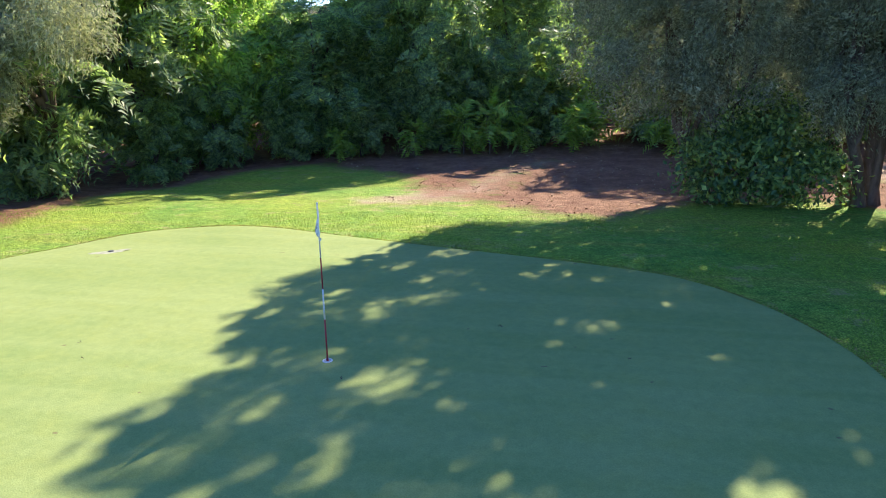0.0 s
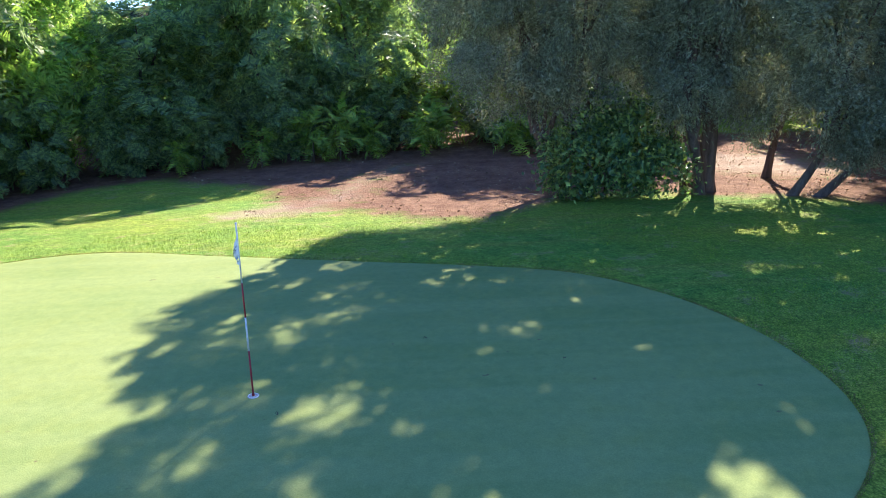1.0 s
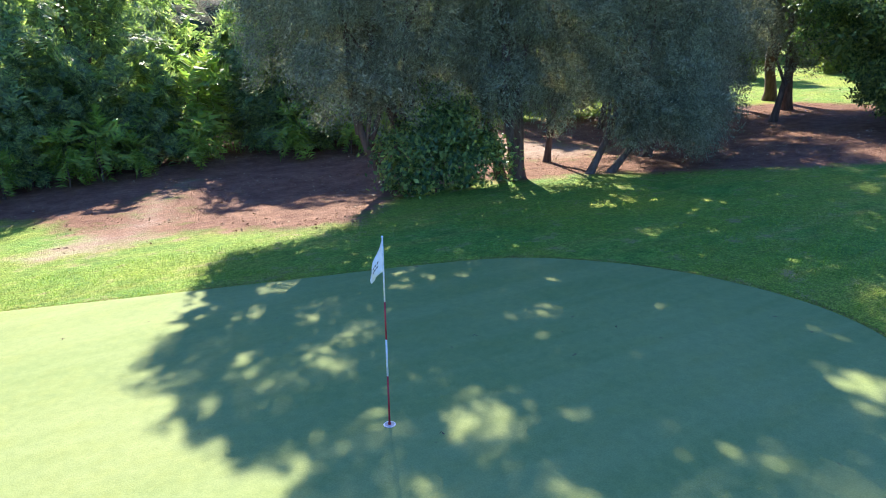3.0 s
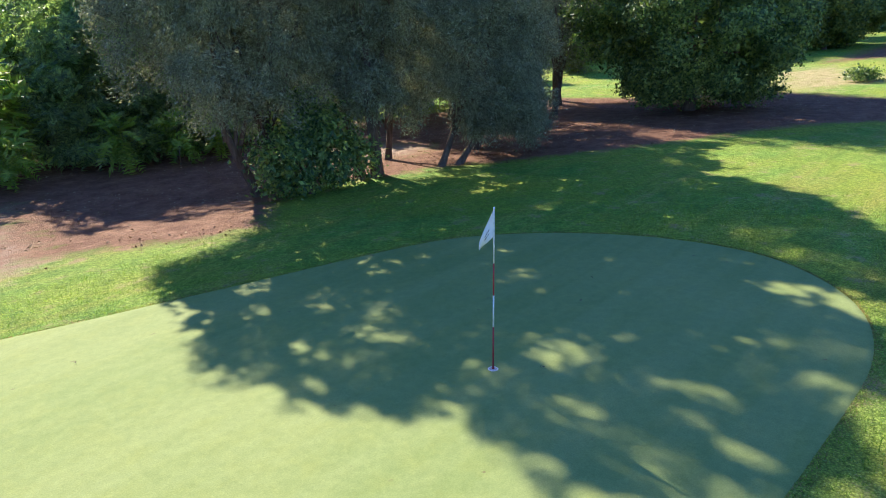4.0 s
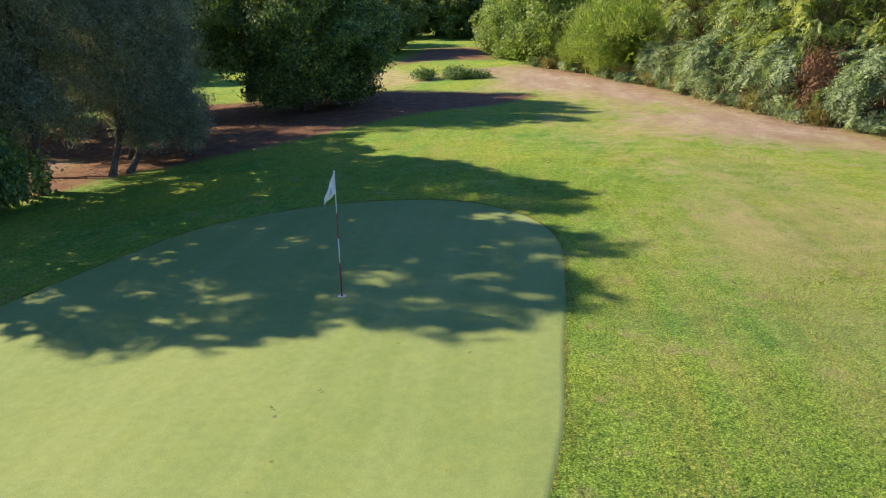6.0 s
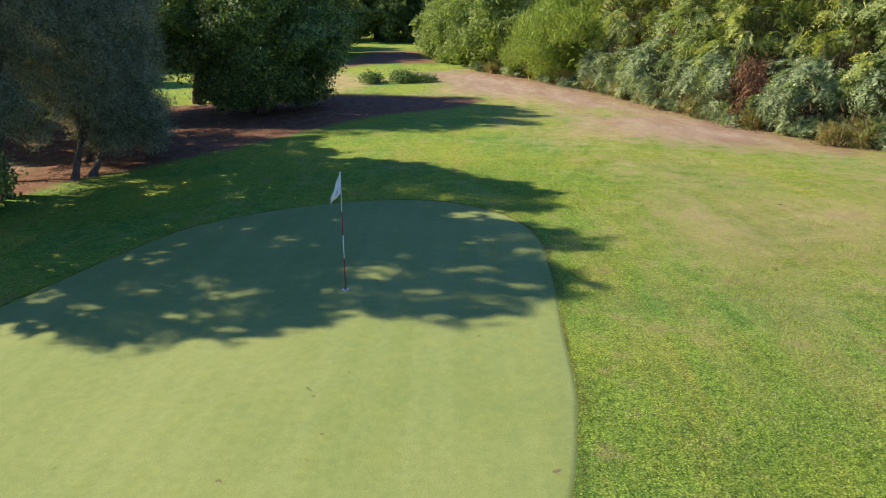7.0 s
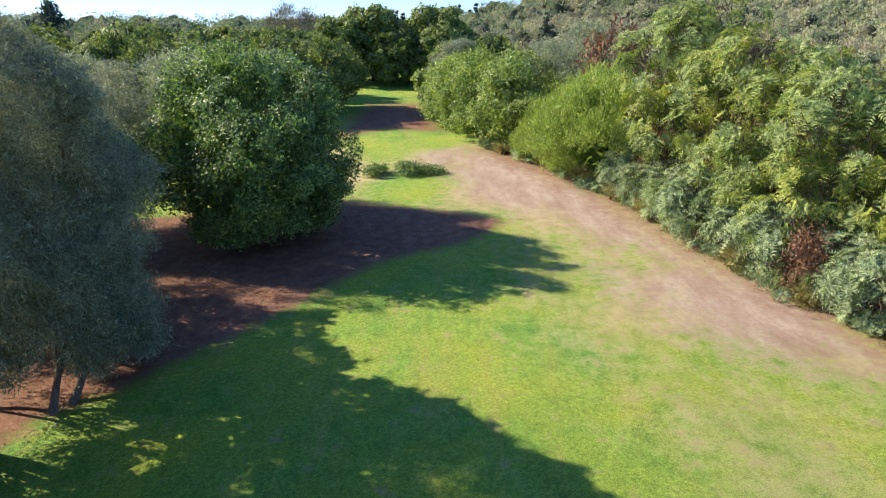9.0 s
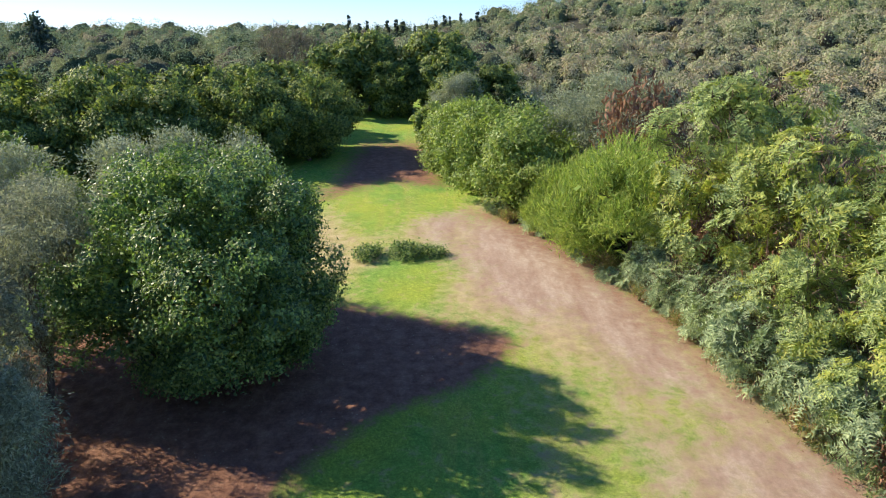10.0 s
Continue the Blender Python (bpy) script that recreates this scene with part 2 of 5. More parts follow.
    def mask(name):
        a = nt.nodes.new("ShaderNodeAttribute")
        a.attribute_name = name
        add = node(nt, "ShaderNodeMath")
        add.operation = "ADD"
        nt.links.new(a.outputs["Fac"], add.inputs[0])
        wob = nt.nodes.new("ShaderNodeMath")
        wob.operation = "MULTIPLY_ADD"
        nt.links.new(mid, wob.inputs[0])
        wob.inputs[1].default_value, wob.inputs[2].default_value = 1.1, -0.55
        wob2 = nt.nodes.new("ShaderNodeMath")
        wob2.operation = "MULTIPLY_ADD"
        nt.links.new(fine, wob2.inputs[0])
        wob2.inputs[1].default_value = 0.7
        nt.links.new(wob.outputs[0], wob2.inputs[2])
        nt.links.new(wob2.outputs[0], add.inputs[1])
        return ramp(nt, add.outputs[0], [(0.45, (0, 0, 0)), (1.0, (1, 1, 1))])

    colour = mix(nt, mask("dry"), grass, dry)
    colour = mix(nt, mask("sand"), colour, sand)
    colour = mix(nt, mask("litter"), colour, soil)
    # near-black floor colour puts shade into the gaps between bushes
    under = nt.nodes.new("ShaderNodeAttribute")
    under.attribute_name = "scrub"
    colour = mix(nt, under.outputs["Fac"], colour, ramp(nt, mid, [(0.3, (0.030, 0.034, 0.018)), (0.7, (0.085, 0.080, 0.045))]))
    nt.links.new(colour, b.inputs["Base Color"])
    relief(nt, b, fine, 1.0, 0.05)
    return m


def green_material():
    m, nt, b = material("mown_putting_turf", 0.85, 0.2)
    fine, mid, wide = texture(nt, 60, 3, 0.6), texture(nt, 2.2, 5, 0.65), texture(nt, 0.35, 3, 0.5)
    streak = texture(nt, 0.9, 3, 0.5, (0.06, 2.6, 1), radians(6))
    c = ramp(nt, wide, [(0.3, (0.226, 0.292, 0.084)), (0.7, (0.292, 0.340, 0.112))])
    c = mix(nt, ramp(nt, mid, [(0.45, (0, 0, 0)), (0.75, (0.55, 0.55, 0.55))]), c, (0.30, 0.335, 0.085))
    c = mix(nt, ramp(nt, streak, [(0.42, (0, 0, 0)), (0.62, (0.26, 0.26, 0.26))]), c, (0.34, 0.39, 0.15))
    c = mix(nt, 0.5, c, ramp(nt, fine, [(0.3, (0.6, 0.65, 0.55)), (0.7, (1.1, 1.1, 1.1))]), "MULTIPLY")
    c = mix(nt, 0.5, c, ramp(nt, texture(nt, 7, 4, 0.7), [(0.35, (0.82, 0.86, 0.78)), (0.65, (1.12, 1.1, 1.05))]), "MULTIPLY")
    c = mix(nt, ramp(nt, texture(nt, 4.5, 2, 0.5), [(0.74, (0, 0, 0)), (0.78, (0.8, 0.8, 0.8))]), c, (0.16, 0.13, 0.06))
    nt.links.new(c, b.inputs["Base Color"])
    relief(nt, b, fine, 0.5, 0.008)
    return m


def leaf_material(name, colours, rough=0.5, glow=0.35, spec=0.4, back=(1.5, 1.6, 0.7), patch=False):
    """Leaves that let some light through; every leaf has a shade of its own."""
    m, nt, b = material(name, rough, spec)
    geo = nt.nodes.new("ShaderNodeNewGeometry")
    n = len(colours)
    c = ramp(nt, geo.outputs["Random Per Island"], [((k + 0.5) / n, col) for k, col in enumerate(colours)])
    wide = texture(nt, 0.6, 3, 0.6)
    c = mix(nt, 0.6, c, ramp(nt, wide, [(0.3, (0.62, 0.66, 0.62)), (0.7, (1.12, 1.1, 1.0))]), "MULTIPLY")
    c = mix(nt, 0.75, c, ramp(nt, texture(nt, 2.3, 4, 0.65), [(0.36, (0.56, 0.60, 0.58)), (0.64, (1.36, 1.34, 1.22))]), "MULTIPLY")
    if patch:
        wide2 = ramp(nt, texture(nt, 0.42, 2, 0.5), [(0.30 + 0.4 * k / (n - 1), col) for k, col in enumerate(colours)])
        c = mix(nt, 0.75, c, wide2)
        c = mix(nt, 0.7, c, ramp(nt, texture(nt, 0.05, 4, 0.7), [(0.36, (0.85, 1.05, 0.75)), (0.5, (1.05, 1.05, 1.0)), (0.64, (1.2, 0.95, 0.95))]), "MULTIPLY")
    nt.links.new(c, b.inputs["Base Color"])
    t = nt.nodes.new("ShaderNodeBsdfTranslucent")
    nt.links.new(mix(nt, 1.0, c, back, "MULTIPLY"), t.inputs[0])
    s = nt.nodes.new("ShaderNodeMixShader")
    s.inputs[0].default_value = glow
    nt.links.new(b.outputs[0], s.inputs[1])
    nt.links.new(t.outputs[0], s.inputs[2])
    nt.links.new(s.outputs[0], nt.nodes["Material Output"].inputs["Surface"])
    return m


def bark_material(name, dark, light):
    m, nt, b = material(name, 0.9, 0.2)
    t = texture(nt, 7, 5, 0.7, (1, 1, 0.18))
    nt.links.new(ramp(nt, t, [(0.3, dark), (0.7, light)]), b.inputs["Base Color"])
    relief(nt, b, t, 0.9, 0.03)
    return m


def paint(name, colour, rough=0.5, wear=0.12, scale=30):
    m, nt, b = material(name, rough, 0.4)
    t = texture(nt, scale, 4, 0.6)
    low = tuple(c * (1 - 2.5 * wear) for c in colour)
    nt.links.new(ramp(nt, t, [(0.3, low), (0.6, colour)]), b.inputs["Base Color"])
    return m


TURF, GREEN_TURF = ground_material(), green_material()
FEATHER = leaf_material("grey_green_feathery_foliage", [(0.190, 0.204, 0.142), (0.285, 0.298, 0.208), (0.410, 0.418, 0.300)], 0.7, 0.36, 0.15, (1.15, 1.2, 0.9))
SILVER = leaf_material("silvery_foliage", [(0.30, 0.32, 0.20), (0.40, 0.42, 0.28), (0.50, 0.51, 0.36)], 0.7, 0.4, 0.15, (1.15, 1.15, 0.8))
OLIVE = leaf_material("dull_silver_foliage", [(0.255, 0.285, 0.190), (0.340, 0.370, 0.255), (0.430, 0.455, 0.330)], 0.7, 0.32, 0.15, (1.1, 1.15, 0.85))
GLOSSY = leaf_material("glossy_green_foliage", [(0.075, 0.130, 0.044), (0.165, 0.245, 0.070), (0.340, 0.410, 0.105)], 0.44, 0.27, 0.36, (1.35, 1.55, 0.75))
BROAD = leaf_material("broad_green_foliage", [(0.150, 0.210, 0.120), (0.225, 0.300, 0.150), (0.330, 0.405, 0.170)], 0.5, 0.5, 0.3, (2.0, 2.1, 1.0))
# lighter copy of the broadleaf greens, with sunlight put into the colour
SUNLIT_BROAD = leaf_material("sunlit_green_foliage", [(0.20, 0.31, 0.085), (0.29, 0.41, 0.105), (0.40, 0.50, 0.135)], 0.5, 0.55, 0.3, (1.7, 1.8, 0.8))
FROND = leaf_material("yellow_green_fronds", [(0.265, 0.325, 0.070), (0.350, 0.390, 0.080), (0.440, 0.440, 0.090)], 0.55, 0.3, 0.25)
GREEN_FROND = leaf_material("mid_green_fronds", [(0.195, 0.260, 0.100), (0.300, 0.370, 0.130), (0.430, 0.480, 0.175)], 0.55, 0.25, 0.25)
BLUE_FROND = leaf_material("blue_green_fronds", [(0.195, 0.262, 0.150), (0.285, 0.358, 0.200), (0.385, 0.450, 0.255)], 0.6, 0.22, 0.25)
BROOM = leaf_material("fresh_green_needles", [(0.220, 0.310, 0.065), (0.310, 0.395, 0.085), (0.410, 0.460, 0.115)], 0.6, 0.3, 0.2)
# olive-grey scrub, its blue raised to carry some haze
MAQUIS = leaf_material("olive_grey_scrub_foliage", [(0.290, 0.345, 0.150), (0.335, 0.360, 0.205), (0.385, 0.335, 0.245), (0.315, 0.365, 0.150)], 0.7, 0.15, 0.12, (1.2, 1.2, 0.8), True)
DRY_TWIG = leaf_material("dry_brown_twigs", [(0.10, 0.075, 0.055), (0.16, 0.115, 0.085), (0.21, 0.155, 0.115)], 0.85, 0.05, 0.1, (1.1, 1.0, 0.8))
RUSTY = leaf_material("dry_rust_brown_foliage", [(0.26, 0.15, 0.09), (0.33, 0.20, 0.13), (0.21, 0.13, 0.09)], 0.8, 0.2, 0.15, (1.2, 1.0, 0.7))
ROUND = leaf_material("fresh_green_shrub_foliage", [(0.180, 0.250, 0.065), (0.260, 0.335, 0.085), (0.360, 0.415, 0.115)], 0.5, 0.3, 0.25)
SHOOT = leaf_material("bright_young_fronds", [(0.24, 0.36, 0.07), (0.30, 0.42, 0.08), (0.38, 0.46, 0.10)], 0.5, 0.45, 0.35)
# distance haze is mixed into these paler, greyer wood greens
HAZY_LEAF = leaf_material("hazed_wood_foliage", [(0.170, 0.240, 0.125), (0.235, 0.300, 0.150), (0.320, 0.370, 0.190), (0.275, 0.285, 0.185)], 0.75, 0.15, 0.1, (1.2, 1.2, 0.9), True)
FAR_LEAF = leaf_material("far_wood_foliage", [(0.100, 0.150, 0.050), (0.175, 0.230, 0.068), (0.330, 0.365, 0.090)], 0.6, 0.25, 0.2)
BLADE = leaf_material("grass_blade", [(0.15, 0.27, 0.015), (0.22, 0.36, 0.025), (0.36, 0.44, 0.055)], 0.6, 0.35, 0.3)
EDGE_BLADE = leaf_material("dry_edge_grass", [(0.22, 0.25, 0.07), (0.32, 0.27, 0.12), (0.36, 0.25, 0.15)], 0.7, 0.35, 0.2)
CLOVER = leaf_material("clover_leaflets", [(0.19, 0.30, 0.035), (0.25, 0.375, 0.045), (0.34, 0.445, 0.065), (0.34, 0.42, 0.12)], 0.5, 0.3, 0.35)
DRY_LEAF = leaf_material("dry_leaf", [(0.22, 0.13, 0.08), (0.34, 0.23, 0.145), (0.48, 0.37, 0.25)], 0.8, 0.15, 0.2, (1.1, 1.0, 0.8))
# conifer greens lightened in the base colour to stand for distance haze
HAZED_CONIFER = leaf_material("hazed_conifer_foliage", [(0.055, 0.078, 0.055), (0.072, 0.098, 0.070), (0.092, 0.118, 0.085)], 0.7, 0.15, 0.2)
TWIG = leaf_material("grey_brown_twigs", [(0.19, 0.165, 0.125), (0.24, 0.21, 0.16), (0.20, 0.20, 0.13)], 0.8, 0.2, 0.2, (1.1, 1.1, 0.9))
PALE_SAND = paint("pale_sand", (0.38, 0.385, 0.26), 0.9, 0.15, 9)
DEAD_LEAF = paint("dead_brown_leaf", (0.10, 0.062, 0.045), 0.85, 0.2, 40)
# bush bodies coloured darker than the leaves, as painted shade between them
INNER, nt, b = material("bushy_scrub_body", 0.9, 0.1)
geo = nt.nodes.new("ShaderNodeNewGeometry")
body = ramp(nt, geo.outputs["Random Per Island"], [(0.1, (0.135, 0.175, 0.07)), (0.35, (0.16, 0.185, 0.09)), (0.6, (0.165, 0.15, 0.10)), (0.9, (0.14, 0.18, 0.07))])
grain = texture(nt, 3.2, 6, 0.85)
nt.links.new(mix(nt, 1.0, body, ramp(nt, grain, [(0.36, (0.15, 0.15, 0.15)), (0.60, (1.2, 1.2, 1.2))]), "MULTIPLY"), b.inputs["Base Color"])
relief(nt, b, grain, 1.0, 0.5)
BARK = bark_material("rough_brown_bark", (0.06, 0.042, 0.032), (0.20, 0.15, 0.11))
PALE_BARK = bark_material("pale_grey_bark", (0.14, 0.12, 0.10), (0.34, 0.31, 0.27))
CLOTH, PRINT = paint("white_flag_cloth", (0.75, 0.76, 0.78), 0.8, 0.05, 12), paint("dark_print", (0.10, 0.10, 0.09), 0.8)
CONCRETE = paint("pale_concrete", (0.45, 0.45, 0.44), 0.8, 0.12, 3)
WHITE_PAINT, RED_PAINT = paint("white_stick_paint", (0.78, 0.78, 0.76)), paint("red_stick_paint", (0.36, 0.030, 0.035))


# ---- building helpers ----
def link_mesh(name, verts, faces, mat, parent=None, label="", smooth=False):
    me = bpy.data.meshes.new(name)
    verts, faces = np.asarray(verts, np.float32), np.asarray(faces, np.int32)
    n, k = faces.shape
    me.vertices.add(len(verts))
    me.vertices.foreach_set("co", verts.ravel())
    me.loops.add(n * k)
    me.loops.foreach_set("vertex_index", faces.ravel())
    me.polygons.add(n)
    me.polygons.foreach_set("loop_start", np.arange(0, n * k, k, dtype=np.int32))
    me.polygons.foreach_set("use_smooth", np.full(n, smooth))
    me.update(calc_edges=True)
    me.materials.append(mat)
    ob = new(name, me)
    ob.parent = parent
    return tagged(ob, label)


def part(name, bm, mat, parent=None, label="", smooth=False):
    me = bpy.data.meshes.new(name)
    for f in bm.faces:
        f.smooth = smooth
    bm.to_mesh(me)
    bm.free()
    me.materials.append(mat)
    ob = new(name, me)
    ob.parent = parent
    return tagged(ob, label)


def tube(points, radii, seg=8):
    """Verts and quads of a tapered round limb along points."""
    p = np.array(points, float)
    d = np.gradient(p, axis=0)
    d /= np.linalg.norm(d, axis=1)[:, None] + 1e-9
    u = np.cross(d, (0.31, 0.9, 0.12))
    u /= np.linalg.norm(u, axis=1)[:, None] + 1e-9
    w = np.cross(d, u)
    a = np.linspace(0, 2 * np.pi, seg, endpoint=False)
    ring = u[:, None] * np.cos(a)[None, :, None] + w[:, None] * np.sin(a)[None, :, None]
    v = (p[:, None] + ring * np.array(radii)[:, None, None]).reshape(-1, 3)
    f = [(r * seg + k, r * seg + (k + 1) % seg, (r + 1) * seg + (k + 1) % seg, (r + 1) * seg + k) for r in range(len(p) - 1) for k in range(seg)]
    return v, np.array(f)


def unit(v):
    return v / (np.linalg.norm(v, axis=-1, keepdims=True) + 1e-9)


def leaves(centre, axis, size, ratio, rng, face=None, slim=False):
    """Pointed leaves: folded ones of four corners, or slim ones of three."""
    n = len(centre)
    axis = unit(axis)
    hint = rng.normal(size=(n, 3))
    if face is not None:
        hint = hint * 0.5 + face
    side = unit(np.cross(axis, hint))
    up = np.cross(axis, side)
    size = np.broadcast_to(size, (n,))[:, None]
    a, s = axis * size * 0.5, side * size * ratio * 0.5
    if slim:
        v = np.stack([centre - a + s, centre - a - s, centre + a], 1).reshape(-1, 3)
        return v, np.arange(3 * n).reshape(n, 3)
    bend = up * size * ratio * 0.18
    v = np.stack([centre - a, centre + s + bend, centre + a, centre - s + bend], 1).reshape(-1, 3)
    return v, np.arange(4 * n).reshape(n, 4)


def crown_points(lobes, count, rng, hollow=0.55, seed=1, gap=0.38, grain=0.9):
    """Clump centres and outward ways over a crown of overlapping lobes, with gaps."""
    lobes = np.array(lobes, float)
    weight = (lobes[:, 3] * lobes[:, 4] + lobes[:, 4] * lobes[:, 5] + lobes[:, 3] * lobes[:, 5])
    pts, out = [], []
    got = turns = 0
    while got < count:
        k = rng.choice(len(lobes), count * 2, p=weight / weight.sum())
        d = unit(rng.normal(size=(count * 2, 3)))
        r = hollow + (1 - hollow) * rng.random(count * 2) ** 0.6
        r = np.where(rng.random(count * 2) < 0.12, r * 1.12, r)
        p = lobes[k, :3] + d * lobes[k, 3:6] * r[:, None]
        keep = lattice(p * grain + 31.7, seed) > gap
        keep &= p[:, 2] > 0.12
        pts.append(p[keep]); out.append(d[keep])
        got += keep.sum()
        turns += 1
        gap -= 0.05 * (turns > 6)
    return np.concatenate(pts)[:count], np.concatenate(out)[:count]


def leafy(name, lobes, mat, parent, clumps, per, leaf, ratio, spread, rng, style="leaf", label="", droop=0.3, gap=0.38, hollow=0.55, grain=0.9, core=0, core_leaf=1.0, lay=0.0, slim=None, extra=None, stands=None, fronds=5):
    """A crown: clumps of single leaves, hanging feathers, upright needles, long fronds with leaflets or rosettes of fronds."""
    c, out = crown_points(lobes, clumps, rng, hollow=hollow, gap=gap, grain=grain, seed=int(rng.integers(1000)))
    if extra is not None and len(extra):
        c, out = np.concatenate([c, extra]), np.concatenate([out, unit(rng.normal(size=extra.shape) + np.array((0, 0, 0.4)))])
    n = len(c)
    if style == "rosette":
        hub = unit(out + rng.normal(size=(n, 3)) * 0.3 + np.array((0, 0, 0.55)))
        one = unit(np.cross(hub, rng.normal(size=(n, 3))))
        two = np.cross(hub, one)
        pairs = per // 2
        t = np.linspace(0.15, 1, pairs)
        cc, aa, ss, face = [], [], [], []
        for k in range(fronds):
            turn = 2 * np.pi * k / fronds + rng.uniform(-0.4, 0.4, (n, 1))
            way = unit(one * np.cos(turn) + two * np.sin(turn) + hub * rng.uniform(0.15, 0.75, (n, 1)))
            side = np.cross(way, hub)
            length = spread * rng.uniform(0.6, 1.25, (n, 1))
            base = c[:, None] + way[:, None] * (t[None] * length)[..., None]
            base[..., 2] -= (t ** 2)[None] * length * droop
            for sgn in (-1, 1):
                ax = unit(side[:, None] * sgn + way[:, None] * 0.5 + rng.normal(size=(n, pairs, 3)) * 0.14)
                size = leaf * (0.55 + 0.6 * np.sin(np.pi * np.clip(t, 0.05, 0.95)))[None] * rng.uniform(0.8, 1.2, (n, 1))
                cc.append((base + ax * size[..., None] * 0.5).reshape(-1, 3)); aa.append(ax.reshape(-1, 3)); ss.append(size.ravel())
                face.append(np.repeat(hub * 2.0, pairs, 0))
        cc, aa, ss, face = np.concatenate(cc), np.concatenate(aa), np.concatenate(ss), np.concatenate(face)
    elif style == "frond":
        pairs = per // 2
        axis = unit(out * 0.9 + rng.normal(size=(n, 3)) * 0.45 + np.array((0, 0, -droop)))
        side = unit(np.cross(axis, rng.normal(size=(n, 3)) * 0.35 + np.array((0, 0, 1.0))))
        length = spread * rng.uniform(0.7, 1.3, n)
        t = np.linspace(0.12, 1, pairs)
        base = c[:, None] + axis[:, None] * (t[None, :, None] * length[:, None, None])
        base[..., 2] -= (t ** 2)[None] * length[:, None] * 0.28
        cc, aa, ss = [], [], []
        for sgn in (-1, 1):
            ax = side[:, None] * sgn + axis[:, None] * 0.45 + rng.normal(size=(n, pairs, 3)) * 0.15
            ax = ax / np.linalg.norm(ax, axis=-1, keepdims=True)
            s = leaf * (0.55 + 0.6 * np.sin(np.pi * np.clip(t, 0.05, 0.97)))[None] * rng.uniform(0.8, 1.2, (n, 1))
            cc.append((base + ax * s[..., None] * 0.5).reshape(-1, 3)); aa.append(ax.reshape(-1, 3)); ss.append(s.ravel())
        cc, aa, ss = np.concatenate(cc), np.concatenate(aa), np.concatenate(ss)
        face = np.tile(np.repeat(out * 1.2, pairs, 0), (2, 1)) + np.array((0, 0, 0.5))
    else:
        cc = np.repeat(c, per, 0) + rng.normal(size=(n * per, 3)) * spread * np.array((1, 1, 0.8))
        o = np.repeat(out, per, 0)
        if style == "feather":
            aa = o * 0.6 + np.array((0, 0, -droop)) + np.repeat(rng.normal(size=(n, 3)) * 0.45, per, 0) + rng.normal(size=(n * per, 3)) * 0.35
        elif style == "needle":
            aa = o * 0.7 + np.array((0, 0, 0.7)) + rng.normal(size=(n * per, 3)) * 0.5
        else:
            aa = o * 0.5 + np.array((0, 0, -droop)) + rng.normal(size=(n * per, 3)) * 0.8
            aa = aa - o * (aa * o).sum(1)[:, None] * lay
        ss = leaf * rng.uniform(0.6, 1.3, n * per)
        face = o * 1.3 + np.array((0, 0, 0.8)) if style == "leaf" else o * 0.7
    slim = style != "leaf" if slim is None else slim
    if stands is not None:
        keep = stands(cc)
        cc, aa, ss, face = cc[keep], aa[keep], ss[keep], face[keep]
    v, f = leaves(cc, aa, ss, ratio, rng, face, slim)
    if core:
        cc, o = crown_points(lobes, core, rng, hollow=0.1, gap=gap, grain=grain, seed=7)
        inner = np.array(lobes)[:, :3].mean(0)
        cc = inner + (np.array(cc) - inner) * 0.88
        if stands is not None:
            keep = stands(cc)
            cc, o = cc[keep], o[keep]
        v2, f2 = leaves(cc, o + rng.normal(size=o.shape), rng.uniform(0.3, 0.6, len(cc)) * core_leaf, 0.5, rng, None, slim)
        v, f = np.concatenate([v, v2]), np.concatenate([f, f2 + len(v)])
    v[:, 2] = np.maximum(v[:, 2], 0.03)
    return link_mesh(name, v, f, mat, parent, label)


def wood(parent, base, lobes, radius, mat, rng, limbs=5, lean=(0, 0), fork=0.35):
    """A trunk with limbs that reach into the crown's lobes."""
    lobes = np.array(lobes, float)
    mid = lobes[:, :3].mean(0)
    top = np.array((base[0] + lean[0] + (mid[0] - base[0]) * 0.5, base[1] + lean[1] + (mid[1] - base[1]) * 0.5, mid[2] * (fork + 0.25)))
    b = np.array((base[0], base[1], -0.15))
    steps = np.linspace(0, 1, 7)[:, None]
    line = b + (top - b) * steps + np.sin(steps * 5 + rng.random() * 6) * np.array((0.24, 0.2, 0)) * steps * (1.25 - steps) * top[2] * 0.5
    radii = radius * np.array([1.55, 1.1, 0.95, 0.88, 0.82, 0.78, 0.7])
    link_mesh("trunk", *tube(line, radii, 9), mat, parent, smooth=True)
    order = np.argsort(-lobes[:, 3])[:limbs]
    for k in order:
        start = line[rng.integers(3, 7)]
        end = lobes[k, :3] + np.array((0, 0, 0.25 * lobes[k, 5]))
        s = np.linspace(0, 1, 6)[:, None]
        sag = np.sin(s * np.pi) * np.array((0, 0, 0.12 * np.linalg.norm(end - start)))
        way = start + (end - start) * s + sag + rng.normal(size=(6, 3)) * 0.06
        link_mesh("limb", *tube(way, radius * np.linspace(0.55, 0.10, 6), 6), mat, parent, smooth=True)


def empty(name, x, y, label, category, group="", turn=0.0, scale=1.0):
    ob = new(name)
    ob.matrix_basis = pose(x, y, float(land(x, y)), 0, 0, turn) @ Matrix.Scale(scale, 4)
    return tagged(ob, label, category, group)


def again(ob, x, y, turn=0.0, scale=1.0, high=None):
    """A copy of a plant elsewhere, turned and scaled."""
    m = pose(x, y, float(land(x, y)), 0, 0, turn) @ Matrix.Diagonal((scale, scale, high or scale, 1))
    c = copy_thing(ob, m)
    c.matrix_basis = m
    return c


